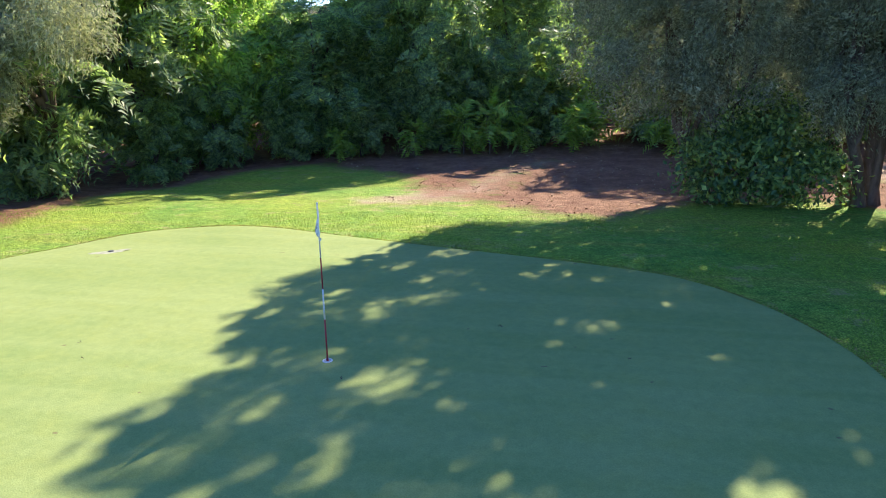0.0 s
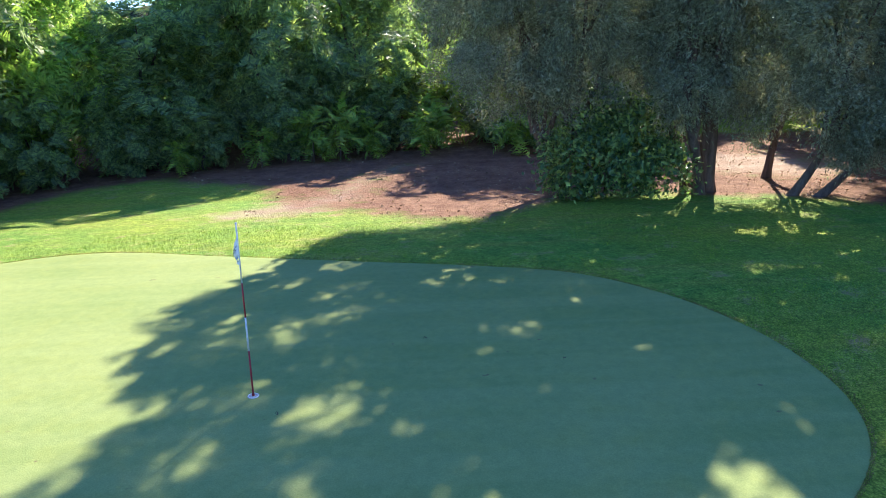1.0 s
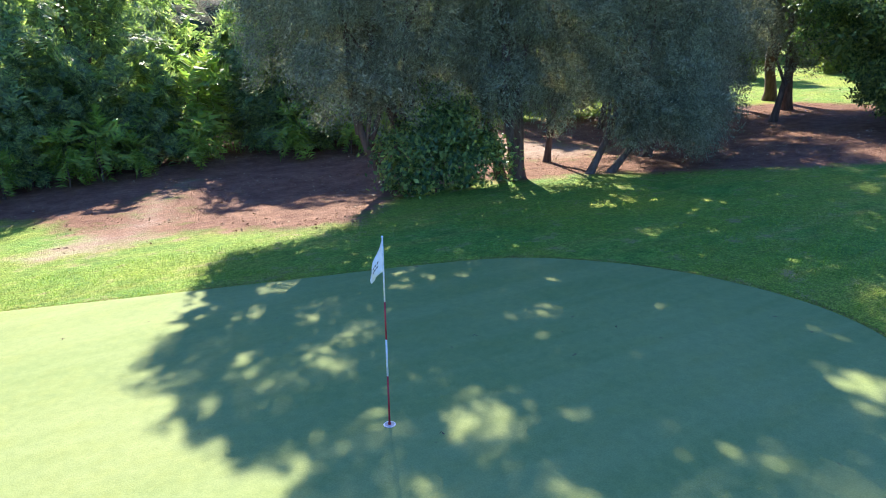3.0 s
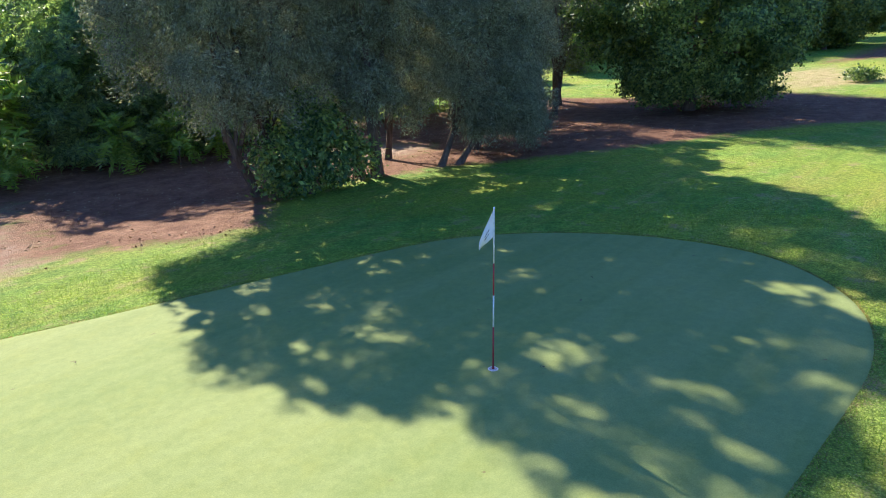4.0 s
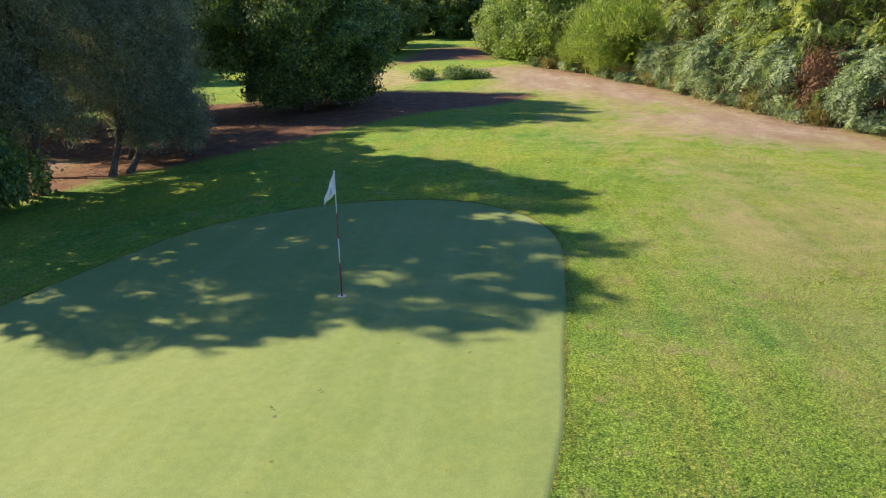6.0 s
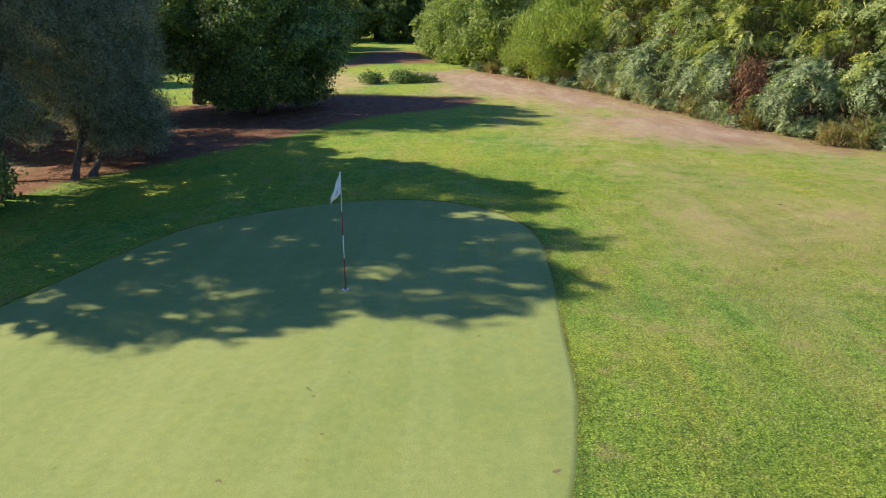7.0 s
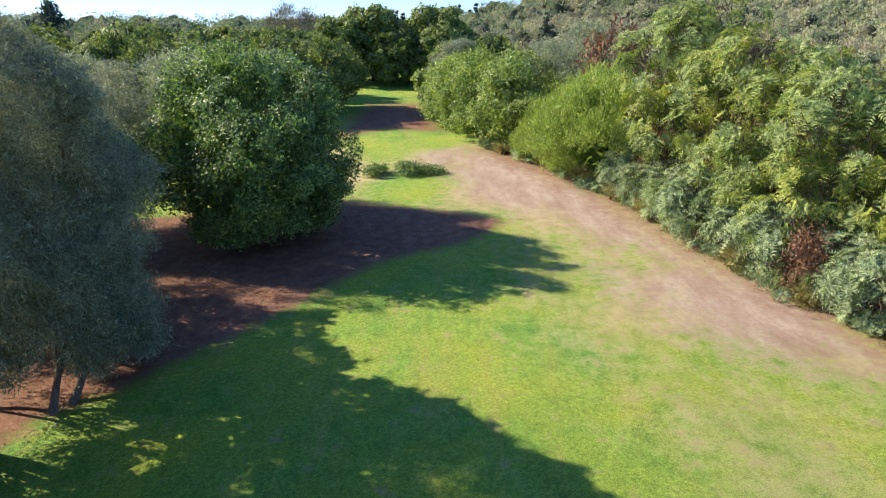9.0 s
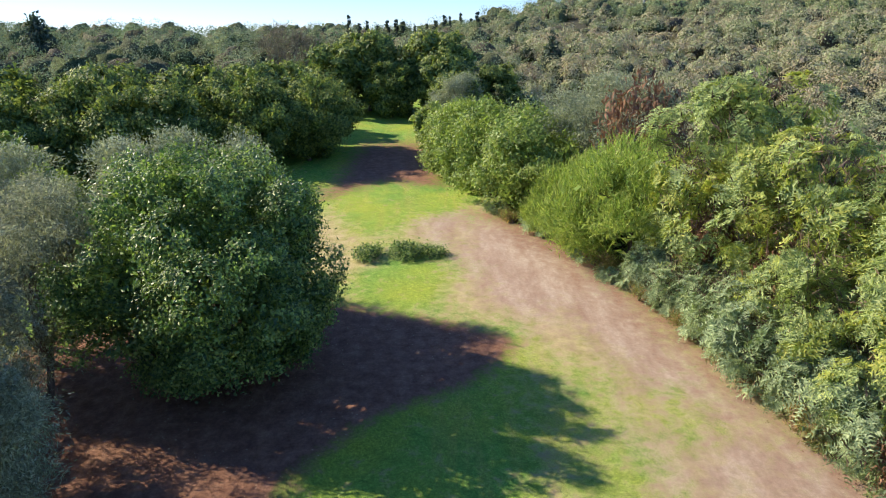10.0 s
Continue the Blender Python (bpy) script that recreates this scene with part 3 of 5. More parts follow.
def ragged(lobes, rng, k=5, small=0.52):
    """Breaks each lobe of a crown into a core and small lobes round it."""
    rows = []
    for a, b, c, d, e, f in lobes:
        rows.append((a, b, c, d * 0.68, e * 0.68, f * 0.68))
        for _ in range(k):
            w = unit(rng.normal(size=3) + np.array((0, 0, 0.25)))
            q = small * rng.uniform(0.6, 1.15)
            rows.append((a + w[0] * d * 0.7, b + w[1] * e * 0.7, max(c + w[2] * f * 0.72, 0.9), d * q, e * q, f * q))
    return rows


def billow(rng, n, rx, ry, z0, z1, size, low=0.66, high=1.04):
    """Many small lobes over an uneven rounded crown, with creases between them."""
    rows, hz, mid = [], (z1 - z0) / 2, (z1 + z0) / 2
    for k in range(n):
        c = 1 - 2 * (k + 0.5) / n
        a, r, j = k * 2.4 + rng.random() * 0.6, math.sqrt(1 - c * c), rng.uniform(low, high)
        q = size * rng.uniform(0.75, 1.3)
        rows.append((math.cos(a) * r * rx * j, math.sin(a) * r * ry * j, mid + c * hz * rng.uniform(0.85, 1.0), q, q, q * rng.uniform(0.7, 0.95)))
    return rows


def ball(rng, n, r, z0, z1, size, flat=0.8):
    """Lobes of a rounded crown from z0 to z1 and of radius r."""
    rows = []
    for k in range(n):
        a, t = k * 2.4 + rng.random(), (k + 0.5) / n
        z = z0 + (z1 - z0) * t
        rad = r * math.sin(math.pi * (0.18 + 0.72 * t)) * 0.62
        rows.append((math.cos(a) * rad, math.sin(a) * rad, z, size * rng.uniform(0.85, 1.2), size * rng.uniform(0.85, 1.2), size * flat * rng.uniform(0.85, 1.15)))
    return rows


# ---- the ground ----
def axis_steps(lo, hi, step, far):
    core = np.arange(lo, hi + step / 2, step)
    out, d, p = [], step, 0.0
    while p < far:
        d *= 1.22
        p += d
        out.append(p)
    out = np.array(out)
    return np.concatenate([lo - out[::-1], core, hi + out])


xs, ys = axis_steps(-16, 62, 0.4, 2600), axis_steps(-22, 30, 0.4, 2600)
gx, gy = np.meshgrid(xs, ys, indexing="ij")
gz = land(gx, gy)
nx, ny = gx.shape
near_green = inside(GREEN, gx.ravel(), gy.ravel()).reshape(gx.shape)
gz = gz + 0.05 * (lattice(np.stack([gx.ravel() * 0.5, gy.ravel() * 0.5, gx.ravel() * 0], 1), 5).reshape(gx.shape) - 0.5) * np.clip(-near_green / 2, 0, 1)
gz = gz - 0.03 * np.clip((near_green - 0.35) / 0.3, 0, 1)
idx = np.arange(nx * ny).reshape(nx, ny)
quads = np.stack([idx[:-1, :-1], idx[1:, :-1], idx[1:, 1:], idx[:-1, 1:]], -1).reshape(-1, 4)
ground = link_mesh("ground", np.stack([gx, gy, gz], -1).reshape(-1, 3), quads, TURF, smooth=True)
tagged(ground, "mown green grass with reddish bare earth and a sandy track", "ground", kind="structure")


def band(poly, soft):
    return np.clip(inside(poly, gx.ravel(), gy.ravel()) / soft * 0.5 + 0.5, 0, 1)


VERGE = [(14, -16.4), (25.3, -13.6), (31.2, -12.4), (38.4, -10.2), (47.7, -6.8), (55, -3.6), (56, -6), (48, -10), (38, -14), (26, -17), (15, -20)]
SLOPE = [(8, -19), (16, -17.6), (26, -16.4), (38, -14.5), (48, -11), (58, -6), (70, -2), (84, -1), (130, -6), (3000, 0), (3000, -3000), (0, -3000), (0, -40)]
FAR = [(128, -8), (128, 18), (92, 14), (78, 20), (62, 60), (40, 3000), (3000, 3000), (3000, -8)]
litter = np.maximum.reduce([band(LITTER, 0.9), band(WOODS, 0.7), band(LANE, 2.0) * 0.8, band(VERGE, 2.6) * 0.72])
floor_shade = np.maximum(band(SLOPE, 1.0), band(FAR, 3.0))
blotch = lattice(np.stack([gx.ravel() * 0.28 + 7, gy.ravel() * 0.28, gx.ravel() * 0], 1), 9)
blotch2 = lattice(np.stack([gx.ravel() * 0.16 + 3, gy.ravel() * 0.6, gx.ravel() * 0], 1), 12)
blotch3 = lattice(np.stack([gx.ravel() * 0.14 + 9, gy.ravel() * 0.42, gx.ravel() * 0], 1), 17)
south = np.clip((-gy.ravel() - 4) / 4, 0, 1) * np.clip((gx.ravel() + 4) / 6, 0, 1)
lawn = np.maximum.reduce([band(p, 1.4) for p in LAWNS])
pale = band([(11, 17), (12, 20.5), (16, 19.5), (17.2, 15), (14.5, 14.2)], 1.4) * 0.85
track = band(TRACK, 2.6) * np.clip(0.42 + 0.75 * blotch3, 0, 1) * (1 - lawn)
dry = np.maximum(band(DRY, 3.4) * np.clip(0.34 + 0.65 * blotch, 0, 0.9) * (1 - lawn), band(SUNLIT_STRAW, 1.0) * 0.5)
dry = np.maximum(dry, np.clip(0.46 * south * (blotch2 * 0.8 + blotch * 0.5), 0, 0.4))
# the sunny strip is lightened with sand colour and cleared of litter
track, litter = np.maximum.reduce([track, pale, band(SUNLIT_STRAW, 1.0) * 0.7]), np.clip(litter - np.maximum(band(SUNLIT_STRAW, 1.2) * 0.7, pale), 0, 1)
worn = band([(-3.6, -6.4), (-1.4, -5.6), (1.6, -4.9), (5.5, -6.2), (7.5, -9), (6, -13), (-3, -12), (-5, -8.5)], 2.4) * np.clip(0.35 + 0.8 * blotch, 0, 1)
for key, values in (("worn", worn), ("litter", litter), ("sand", track), ("dry", dry), ("scrub", floor_shade)):
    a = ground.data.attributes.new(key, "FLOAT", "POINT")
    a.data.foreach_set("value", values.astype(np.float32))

# ---- the putting green ----
rings = [1.006, 1.0, 0.988, 0.93, 0.85, 0.75, 0.62, 0.48, 0.33, 0.18, 0.06]
centre = np.array((-1.0, 1.8))
gv = []
for k, r in enumerate(rings):
    p = centre + (GREEN - centre) * r
    gv.append(np.column_stack([p, land(p[:, 0], p[:, 1]) + (-0.02, 0.004, 0.012)[min(k, 2)]]))
gv = np.concatenate(gv)
n = len(GREEN)
gf = np.array([(r * n + k, r * n + (k + 1) % n, (r + 1) * n + (k + 1) % n, (r + 1) * n + k) for r in range(len(rings) - 1) for k in range(n)])
green = link_mesh("putting_green", gv, gf, GREEN_TURF, smooth=True)
bm = bmesh.new()
bm.from_mesh(green.data)
bm.faces.new([v for v in bm.verts if v.index >= (len(rings) - 1) * n])
bm.to_mesh(green.data)
bm.free()
tagged(green, "pale closely mown putting green of fine turf", "putting green", kind="structure")

# ---- flagstick ----
pin = new("flagstick")
tagged(pin, "red and white banded golf flagstick with a drooping white flag", "flagstick")
edges = [0.0, 0.60, 1.02, 1.44, 2.13]
for k, (a, b) in enumerate(zip(edges, edges[1:])):
    bm = bmesh.new()
    r0 = 0.0115
    bmesh.ops.create_cone(bm, cap_ends=True, segments=14, radius1=r0 - 0.0008 * k, radius2=r0 - 0.0008 * (k + 1), depth=b - a, matrix=pose(0, 0, (a + b) / 2))
    part("pole_section", bm, WHITE_PAINT if k % 2 else RED_PAINT, pin, "white pole section" if k % 2 else "red pole section", True)

u, v = np.meshgrid(np.linspace(0, 1, 15), np.linspace(0, 1, 9), indexing="ij")
reach = 0.185 * u ** 0.9
fold = 0.035 * np.sin(u * 7.5 + v * 2.0) * u ** 0.5 + 0.02 * np.sin(v * 5 + u * 3) * u
way, across = np.array((-0.48, 0.877)), np.array((0.877, 0.48))
fxy = reach[..., None] * way + fold[..., None] * across
fz = 2.115 - 0.34 * v * (1 - 0.72 * u) - 0.42 * u - 0.03 * np.sin(v * 3) * u
k = np.arange(15 * 9).reshape(15, 9)
flag = link_mesh("flag", np.concatenate([fxy, fz[..., None]], -1).reshape(-1, 3),
                 np.stack([k[:-1, :-1], k[1:, :-1], k[1:, 1:], k[:-1, 1:]], -1).reshape(-1, 4), CLOTH, pin, "white cloth flag with small dark print", True)
thick = flag.modifiers.new("thickness", "SOLIDIFY")
thick.thickness = 0.002
# plain marks of print on the cloth
for row in range(2):
    for col in range(3):
        a, b = 0.28 + 0.10 * col, 0.42 + 0.18 * row
        q = []
        for du, dv in ((0, 0), (0.07, 0), (0.07, 0.08), (0, 0.08)):
            uu, vv = a + du, b + dv
            f = 0.035 * math.sin(uu * 7.5 + vv * 2.0) * uu ** 0.5 + 0.02 * math.sin(vv * 5 + uu * 3) * uu
            xy = 0.185 * uu ** 0.9 * way + (f - 0.005) * across
            q.append((xy[0], xy[1], 2.115 - 0.34 * vv * (1 - 0.72 * uu) - 0.42 * uu - 0.03 * math.sin(vv * 3) * uu))
        link_mesh("print_mark", q, [(0, 1, 2, 3)], PRINT, flag)
bm = bmesh.new()
bmesh.ops.create_uvsphere(bm, u_segments=10, v_segments=6, radius=0.014, matrix=pose(0, 0, 2.135))
part("cap", bm, WHITE_PAINT, pin, smooth=True)
bm = bmesh.new()
bmesh.ops.create_cone(bm, cap_ends=True, segments=14, radius1=0.02, radius2=0.016, depth=0.05, matrix=pose(0, 0, 0.02))
part("ferrule", bm, RED_PAINT, pin)
cup = new("hole_cup")
cup.matrix_basis = pose(0, 0, 0.012)
tagged(cup, "white-rimmed golf hole cup sunk in the green", "hole")
a = np.linspace(0, 2 * np.pi, 28, endpoint=False)
prof = [(0.0, 0.0075), (0.052, 0.0075), (0.054, 0.0095), (0.064, 0.0095), (0.068, 0.004)]
cv = np.array([(r * math.cos(t), r * math.sin(t), z) for r, z in prof[1:] for t in a])
cf = np.array([(r * 28 + j, r * 28 + (j + 1) % 28, (r + 1) * 28 + (j + 1) % 28, (r + 1) * 28 + j) for r in range(3) for j in range(28)])
link_mesh("rim", cv, cf, WHITE_PAINT, cup)
bm = bmesh.new()
bmesh.ops.create_circle(bm, cap_ends=True, segments=28, radius=0.0535, matrix=pose(0, 0, 0.0078))
part("cup_floor", bm, CONCRETE, cup, "pale worn inside of the cup")

# pale sandy repair on the turf
def sand_patch(x, y, rx, ry, turn):
    t = empty("turf_repair", x, y, "pale sandy repair patch on the putting green", "turf patch", "", turn)
    a = np.linspace(0, 2 * np.pi, 40, endpoint=False)
    ragged_edge = 1 + 0.22 * np.sin(a * 3 + 1) + 0.12 * np.sin(a * 7) + 0.08 * np.sin(a * 11 + 2)
    rows = [(0.0, 0.0, 0.019)] + [(math.cos(q) * rx * e * k, math.sin(q) * ry * e * k, z) for k, z in ((0.5, 0.0185), (0.85, 0.017), (1.0, 0.010)) for q, e in zip(a, ragged_edge)]
    tri = [(0, 1 + k, 1 + (k + 1) % 40) for k in range(40)]
    for r in range(2):
        for k in range(40):
            p, q = 1 + r * 40 + k, 1 + r * 40 + (k + 1) % 40
            tri += [(p, p + 40, q + 40), (p, q + 40, q)]
    link_mesh("sand", rows, tri, PALE_SAND, t, smooth=True)
    bm = bmesh.new()
    bmesh.ops.create_cone(bm, cap_ends=True, segments=12, radius1=0.07, radius2=0.05, depth=0.02, matrix=pose(rx * 0.3, 0.03, 0.026))
    part("plug", bm, PRINT, t, "small dark plug")


sand_patch(-6.8, 4.65, 0.42, 0.16, 42)

# ---- trees ----
rng = np.random.default_rng(11)


FEATHERY = [(6.8, 13.6, 12.6), (10.3, 12.6, 12.8), (12.5, 10.9, 12.2), (16.2, 12.6, 10.6), (20.5, 15.0, 10.4)]
fx, fy = rng.uniform(-3, 19.5, 15000), rng.uniform(-6, 9, 15000)
deep = inside(SHADE, fx, fy)
spot = np.column_stack([fx, fy])[(deep > 0.08) & ((deep < 0.8) | (rng.random(15000) < 0.46))]
best, fill = np.full(len(spot), 4.6), np.full((len(spot), 4), -1.0)
for k, (x, y, tall) in enumerate(FEATHERY):
    h = np.clip((np.array((x, y)) - spot) @ SUN_WAY / SUN_RUN + rng.uniform(-1.2, 1.2, len(spot)), 2.4, tall)
    at = spot + SUN_WAY * (SUN_RUN * h)[:, None]
    off = np.hypot(at[:, 0] - x, at[:, 1] - y)
    near = off < best
    best[near] = off[near]
    fill[near] = np.column_stack([np.full(len(spot), k), at - np.array((x, y)), h + land(spot[:, 0], spot[:, 1]) - float(land(x, y))])[near]


def feather_tree(x, y, lobes, radius, limbs, count, lean=(0, 0), stems=1, fine=52, gap=0.39):
    t = empty("feathery_tree", x, y, "dark grey-green feathery tree with crooked stems", "tree", "feathery trees beside the green")
    for s in range(stems):
        wood(t, (0.35 * math.cos(s * 2.2) * (stems > 1), 0.35 * math.sin(s * 2.2) * (stems > 1)), lobes, radius, BARK, rng, limbs, (lean[0] + 0.5 * math.cos(s * 2.2), lean[1] + 0.5 * math.sin(s * 2.2)), 0.2)
    leafy("crown", ragged(lobes, rng), FEATHER, t, count, int(fine * 1.3), 0.112 * math.sqrt(52 / fine), 0.30, 0.20, rng, "feather", droop=0.4, grain=1.1, gap=gap + 0.06, hollow=0.5, core=count * 4, core_leaf=0.30,
          extra=np.concatenate([fill[fill[:, 0] == k][:, 1:] for k, row in enumerate(FEATHERY) if row[:2] == (x, y)] or [np.zeros((0, 3))]), stands=crown_mask(x, y, x < 21))
    return t


feather_tree(6.8, 13.6, [(-2.0, -0.6, 4.8, 2.1, 1.8, 2.0), (-2.5, -0.6, 7.2, 2.5, 2.2, 2.3), (-0.9, -1.6, 9.9, 1.9, 1.7, 1.8), (0.2, -1.2, 7.4, 2.0, 1.7, 1.9), (0.8, -1.0, 9.0, 2.0, 1.7, 1.7), (2.6, -1.6, 8.6, 2.2, 2.0, 2.0), (-0.4, -0.8, 6.2, 2.4, 2.0, 2.2),
                        (-1.0, 1.0, 6.6, 2.4, 2.0, 2.4), (-0.6, 0.4, 3.6, 2.2, 1.8, 1.6), (1.6, 0.2, 4.2, 2.0, 1.8, 1.6), (2.0, 0.6, 2.6, 1.5, 1.3, 1.1), (-2.6, -1.2, 3.2, 1.5, 1.3, 1.3), (-1.0, -1.0, 2.8, 1.4, 1.2, 1.3), (-3.2, -0.8, 6.8, 1.7, 1.6, 1.7), (-2.8, -0.8, 8.6, 1.7, 1.6, 1.5), (-1.8, 3.6, 8.2, 1.9, 1.8, 1.5), (-3.0, 2.4, 7.2, 1.7, 1.7, 1.4)], 0.15, 7, 3000, (-0.6, 0), 2, 62, 0.35)
feather_tree(10.3, 12.6, [(-0.3, -1.0, 10.8, 1.7, 1.8, 1.9), (-1.8, 0.8, 9.6, 2.2, 2.0, 1.6), (-0.4, 0.6, 10.0, 2.0, 1.8, 1.6), (-1.2, -0.9, 9.6, 1.8, 1.5, 1.5), (0.5, -0.2, 9.8, 1.6, 1.4, 1.3), (-3.3, 0.5, 9.4, 1.5, 1.4, 1.2), (-3.5, -1.1, 9.4, 1.5, 1.4, 1.2), (-3.7, -2.2, 9.4, 1.5, 1.4, 1.2), (-1.0, -1.0, 2.9, 1.3, 1.1, 1.3), (0.8, -1.1, 2.7, 1.2, 1.1, 1.2), (0.6, 0.2, 9.0, 2.4, 2.2, 1.9), (0.2, 1.0, 6.4, 2.6, 2.2, 2.2), (-1.2, -1.2, 6.4, 2.2, 1.8, 2.2), (0.8, -1.4, 7.6, 2.2, 1.8, 2.2), (-0.4, -0.4, 4.4, 2.0, 1.7, 1.5), (0.9, 0.2, 3.2, 1.5, 1.4, 1.0)], 0.15, 5, 3000, (-0.3, 0), 4, 48, 0.33)
feather_tree(12.5, 10.9, [(0.6, -1.6, 5.2, 2.2, 1.8, 2.2), (1.6, -0.6, 7.4, 2.5, 2.2, 2.2), (0.6, -1.0, 9.8, 1.8, 1.7, 1.7), (0.0, -0.8, 2.5, 1.2, 1.1, 1.2), (3.0, -0.8, 2.4, 1.3, 1.1, 1.3), (1.4, -1.6, 3.4, 1.4, 1.2, 1.5), (1.6, -1.2, 2.7, 1.5, 1.3, 1.5),
                         (-1.2, -0.6, 6.0, 2.0, 1.8, 2.0), (2.4, -1.2, 4.6, 1.8, 1.6, 1.8), (0.2, -0.2, 3.3, 1.6, 1.4, 1.1), (2.0, 0.4, 2.6, 1.4, 1.3, 1.4), (1.0, -0.9, 1.9, 1.2, 1.0, 0.9), (2.2, -0.6, 1.7, 1.1, 1.0, 0.9), (2.8, -1.3, 1.5, 1.3, 1.1, 1.0), (3.6, -0.4, 1.8, 1.3, 1.2, 1.1)], 0.12, 5, 2300, (0.4, 0), 2, 52, 0.36)
feather_tree(16.2, 12.6, [(-0.8, 0.2, 7.6, 2.4, 2.2, 2.2), (-0.2, -1.6, 4.4, 1.9, 1.7, 2.0), (-1.6, 1.4, 8.4, 2.2, 2.2, 1.8), (0.4, 1.8, 6.2, 2.0, 2.0, 2.0), (-0.6, -0.4, 3.0, 1.6, 1.5, 1.4), (0.6, -1.4, 7.4, 1.9, 1.7, 1.8), (0.6, -1.6, 2.4, 1.3, 1.2, 1.3), (-1.4, -1.2, 2.2, 1.4, 1.2, 1.2), (1.6, -0.6, 2.6, 1.5, 1.3, 1.4), (-1.2, -1.7, 1.7, 1.3, 1.1, 1.0), (1.0, -2.0, 1.7, 1.3, 1.1, 1.0), (2.4, -0.8, 1.5, 1.2, 1.1, 0.9)], 0.13, 4, 1500, fine=48)
feather_tree(13.4, 14.8, [(0, 0, 7.6, 2.4, 2.2, 2.2), (-1.4, 0.8, 5.2, 2.0, 1.8, 2.0), (0.9, 1.0, 5.6, 2.2, 2.0, 2.0), (-0.4, -0.4, 9.2, 2.1, 2.0, 1.6), (0.4, -0.6, 3.0, 1.8, 1.5, 1.5)], 0.12, 4, 600, fine=24, gap=0.48)
feather_tree(20.5, 15.0, [(0, 0, 8.0, 2.6, 2.6, 2.2), (1.0, -1.2, 6.2, 2.4, 2.0, 2.2), (-1.2, 1.2, 6.0, 2.2, 2.2, 2.0), (1.8, -0.4, 4.2, 1.8, 1.7, 1.6), (-0.8, -1.2, 3.4, 1.8, 1.5, 1.6), (1.4, -1.0, 3.2, 1.6, 1.5, 1.4), (2.6, 1.0, 5.0, 1.8, 1.8, 1.7)], 0.15, 4, 1200, fine=34)

feather_tree(27.2, 15.6, [(0, 0, 7.6, 2.6, 2.6, 2.2), (0.8, -1.4, 5.6, 2.2, 2.0, 2.0), (-1.6, 0.8, 5.6, 2.4, 2.2, 2.0), (1.6, 1.4, 6.4, 2.2, 2.2, 2.0), (-2.0, -1.0, 7.2, 2.0, 2.0, 1.8), (-0.6, -1.4, 3.0, 2.0, 1.6, 1.7), (1.6, -0.6, 3.2, 1.8, 1.6, 1.6)], 0.16, 4, 850, fine=28)
# extra tree, added so that its shade covers the bare earth
feather_tree(24.2, 20.4, [(0, 0, 7.0, 2.4, 2.4, 2.0), (0.8, -1.2, 5.2, 2.0, 1.8, 1.8), (-1.6, 0.2, 5.0, 2.0, 2.0, 1.8), (1.4, 0.8, 4.6, 1.8, 1.8, 1.6)], 0.14, 4, 600, fine=22)
feather_tree(20.2, 19.6, [(0, 0, 7.0, 2.4, 2.4, 2.0), (0.8, -1.2, 5.2, 2.0, 1.8, 1.8), (-1.4, 0.6, 5.2, 2.0, 2.0, 1.8)], 0.14, 4, 600, fine=22)
grey = empty("silvery_tree", 31.2, 17.8, "silvery grey-green tree with a bare dark trunk", "tree", "silvery trees")
lobes = [(0, -0.6, 6.6, 2.3, 2.2, 1.6), (-1.3, 1.2, 6.2, 2.2, 2.2, 1.7), (0.8, -1.8, 5.2, 2.0, 2.0, 1.7), (-1, 2.2, 4.8, 2.0, 2.0, 1.7), (1.5, 0.5, 5.2, 2.2, 2.2, 1.8), (-1.8, -0.8, 4.6, 1.8, 1.8, 1.6)]
wood(grey, (0, 0), lobes, 0.26, BARK, rng, 5)
leafy("crown", ragged(lobes, rng), OLIVE, grey, 800, 42, 0.18, 0.34, 0.26, rng, "feather", droop=0.0, gap=0.36, hollow=0.5)
again(grey, 54.5, -13.2, 80, 1.25, 1.3)
again(grey, 59.5, -11.5, 190, 1.1)
again(grey, 86, -2.5, 20, 0.95)
again(grey, 37.4, 12.4, 130, 1.05, 1.16)
again(grey, 36.6, 15.0, 250, 1.05, 1.15)
# the next two are added only to shade the earth before them
again(grey, 33.8, 20.8, 40, 1.2, 1.15)
again(grey, 30.0, 20.8, 310, 1.1, 1.1)

shrub = empty("leafy_shrub", 7.4, 12.4, "dense dark leafy shrub below the feathery trees", "shrub")
lobes = [(0, 0, 1.2, 1.5, 1.2, 1.2), (0.9, 0.2, 1.5, 1.2, 1.1, 1.3), (-0.9, 0, 1.0, 1.1, 1.0, 1.0), (0.2, 0.5, 2.2, 1.2, 1.1, 1.0), (1.6, -0.2, 0.8, 0.9, 0.8, 0.8)]
wood(shrub, (0, 0), lobes, 0.06, BARK, rng, 4)
leafy("crown", lobes, GLOSSY, shrub, 420, 22, 0.17, 0.6, 0.2, rng, "leaf", gap=0.32)

broad = empty("broad_tree", 29.3, 9.0, "large rounded tree with glossy dark green leaves down to the ground", "tree")
lobes = billow(rng, 40, 5.2, 4.5, 0.9, 9.5, 1.45) + [(0, 0, 4.5, 2.6, 3.0, 3.0), (1.5, -2, 2.0, 2.2, 2.4, 1.6), (-1.0, 1.6, 2.0, 2.2, 2.2, 1.6)]
wood(broad, (0, 0), lobes, 0.28, BARK, rng, 6)
leafy("crown", lobes, GLOSSY, broad, 2900, 42, 0.165, 0.62, 0.22, rng, "leaf", gap=0.47, hollow=0.70, grain=0.75, core=7000, core_leaf=0.8, lay=0.4)

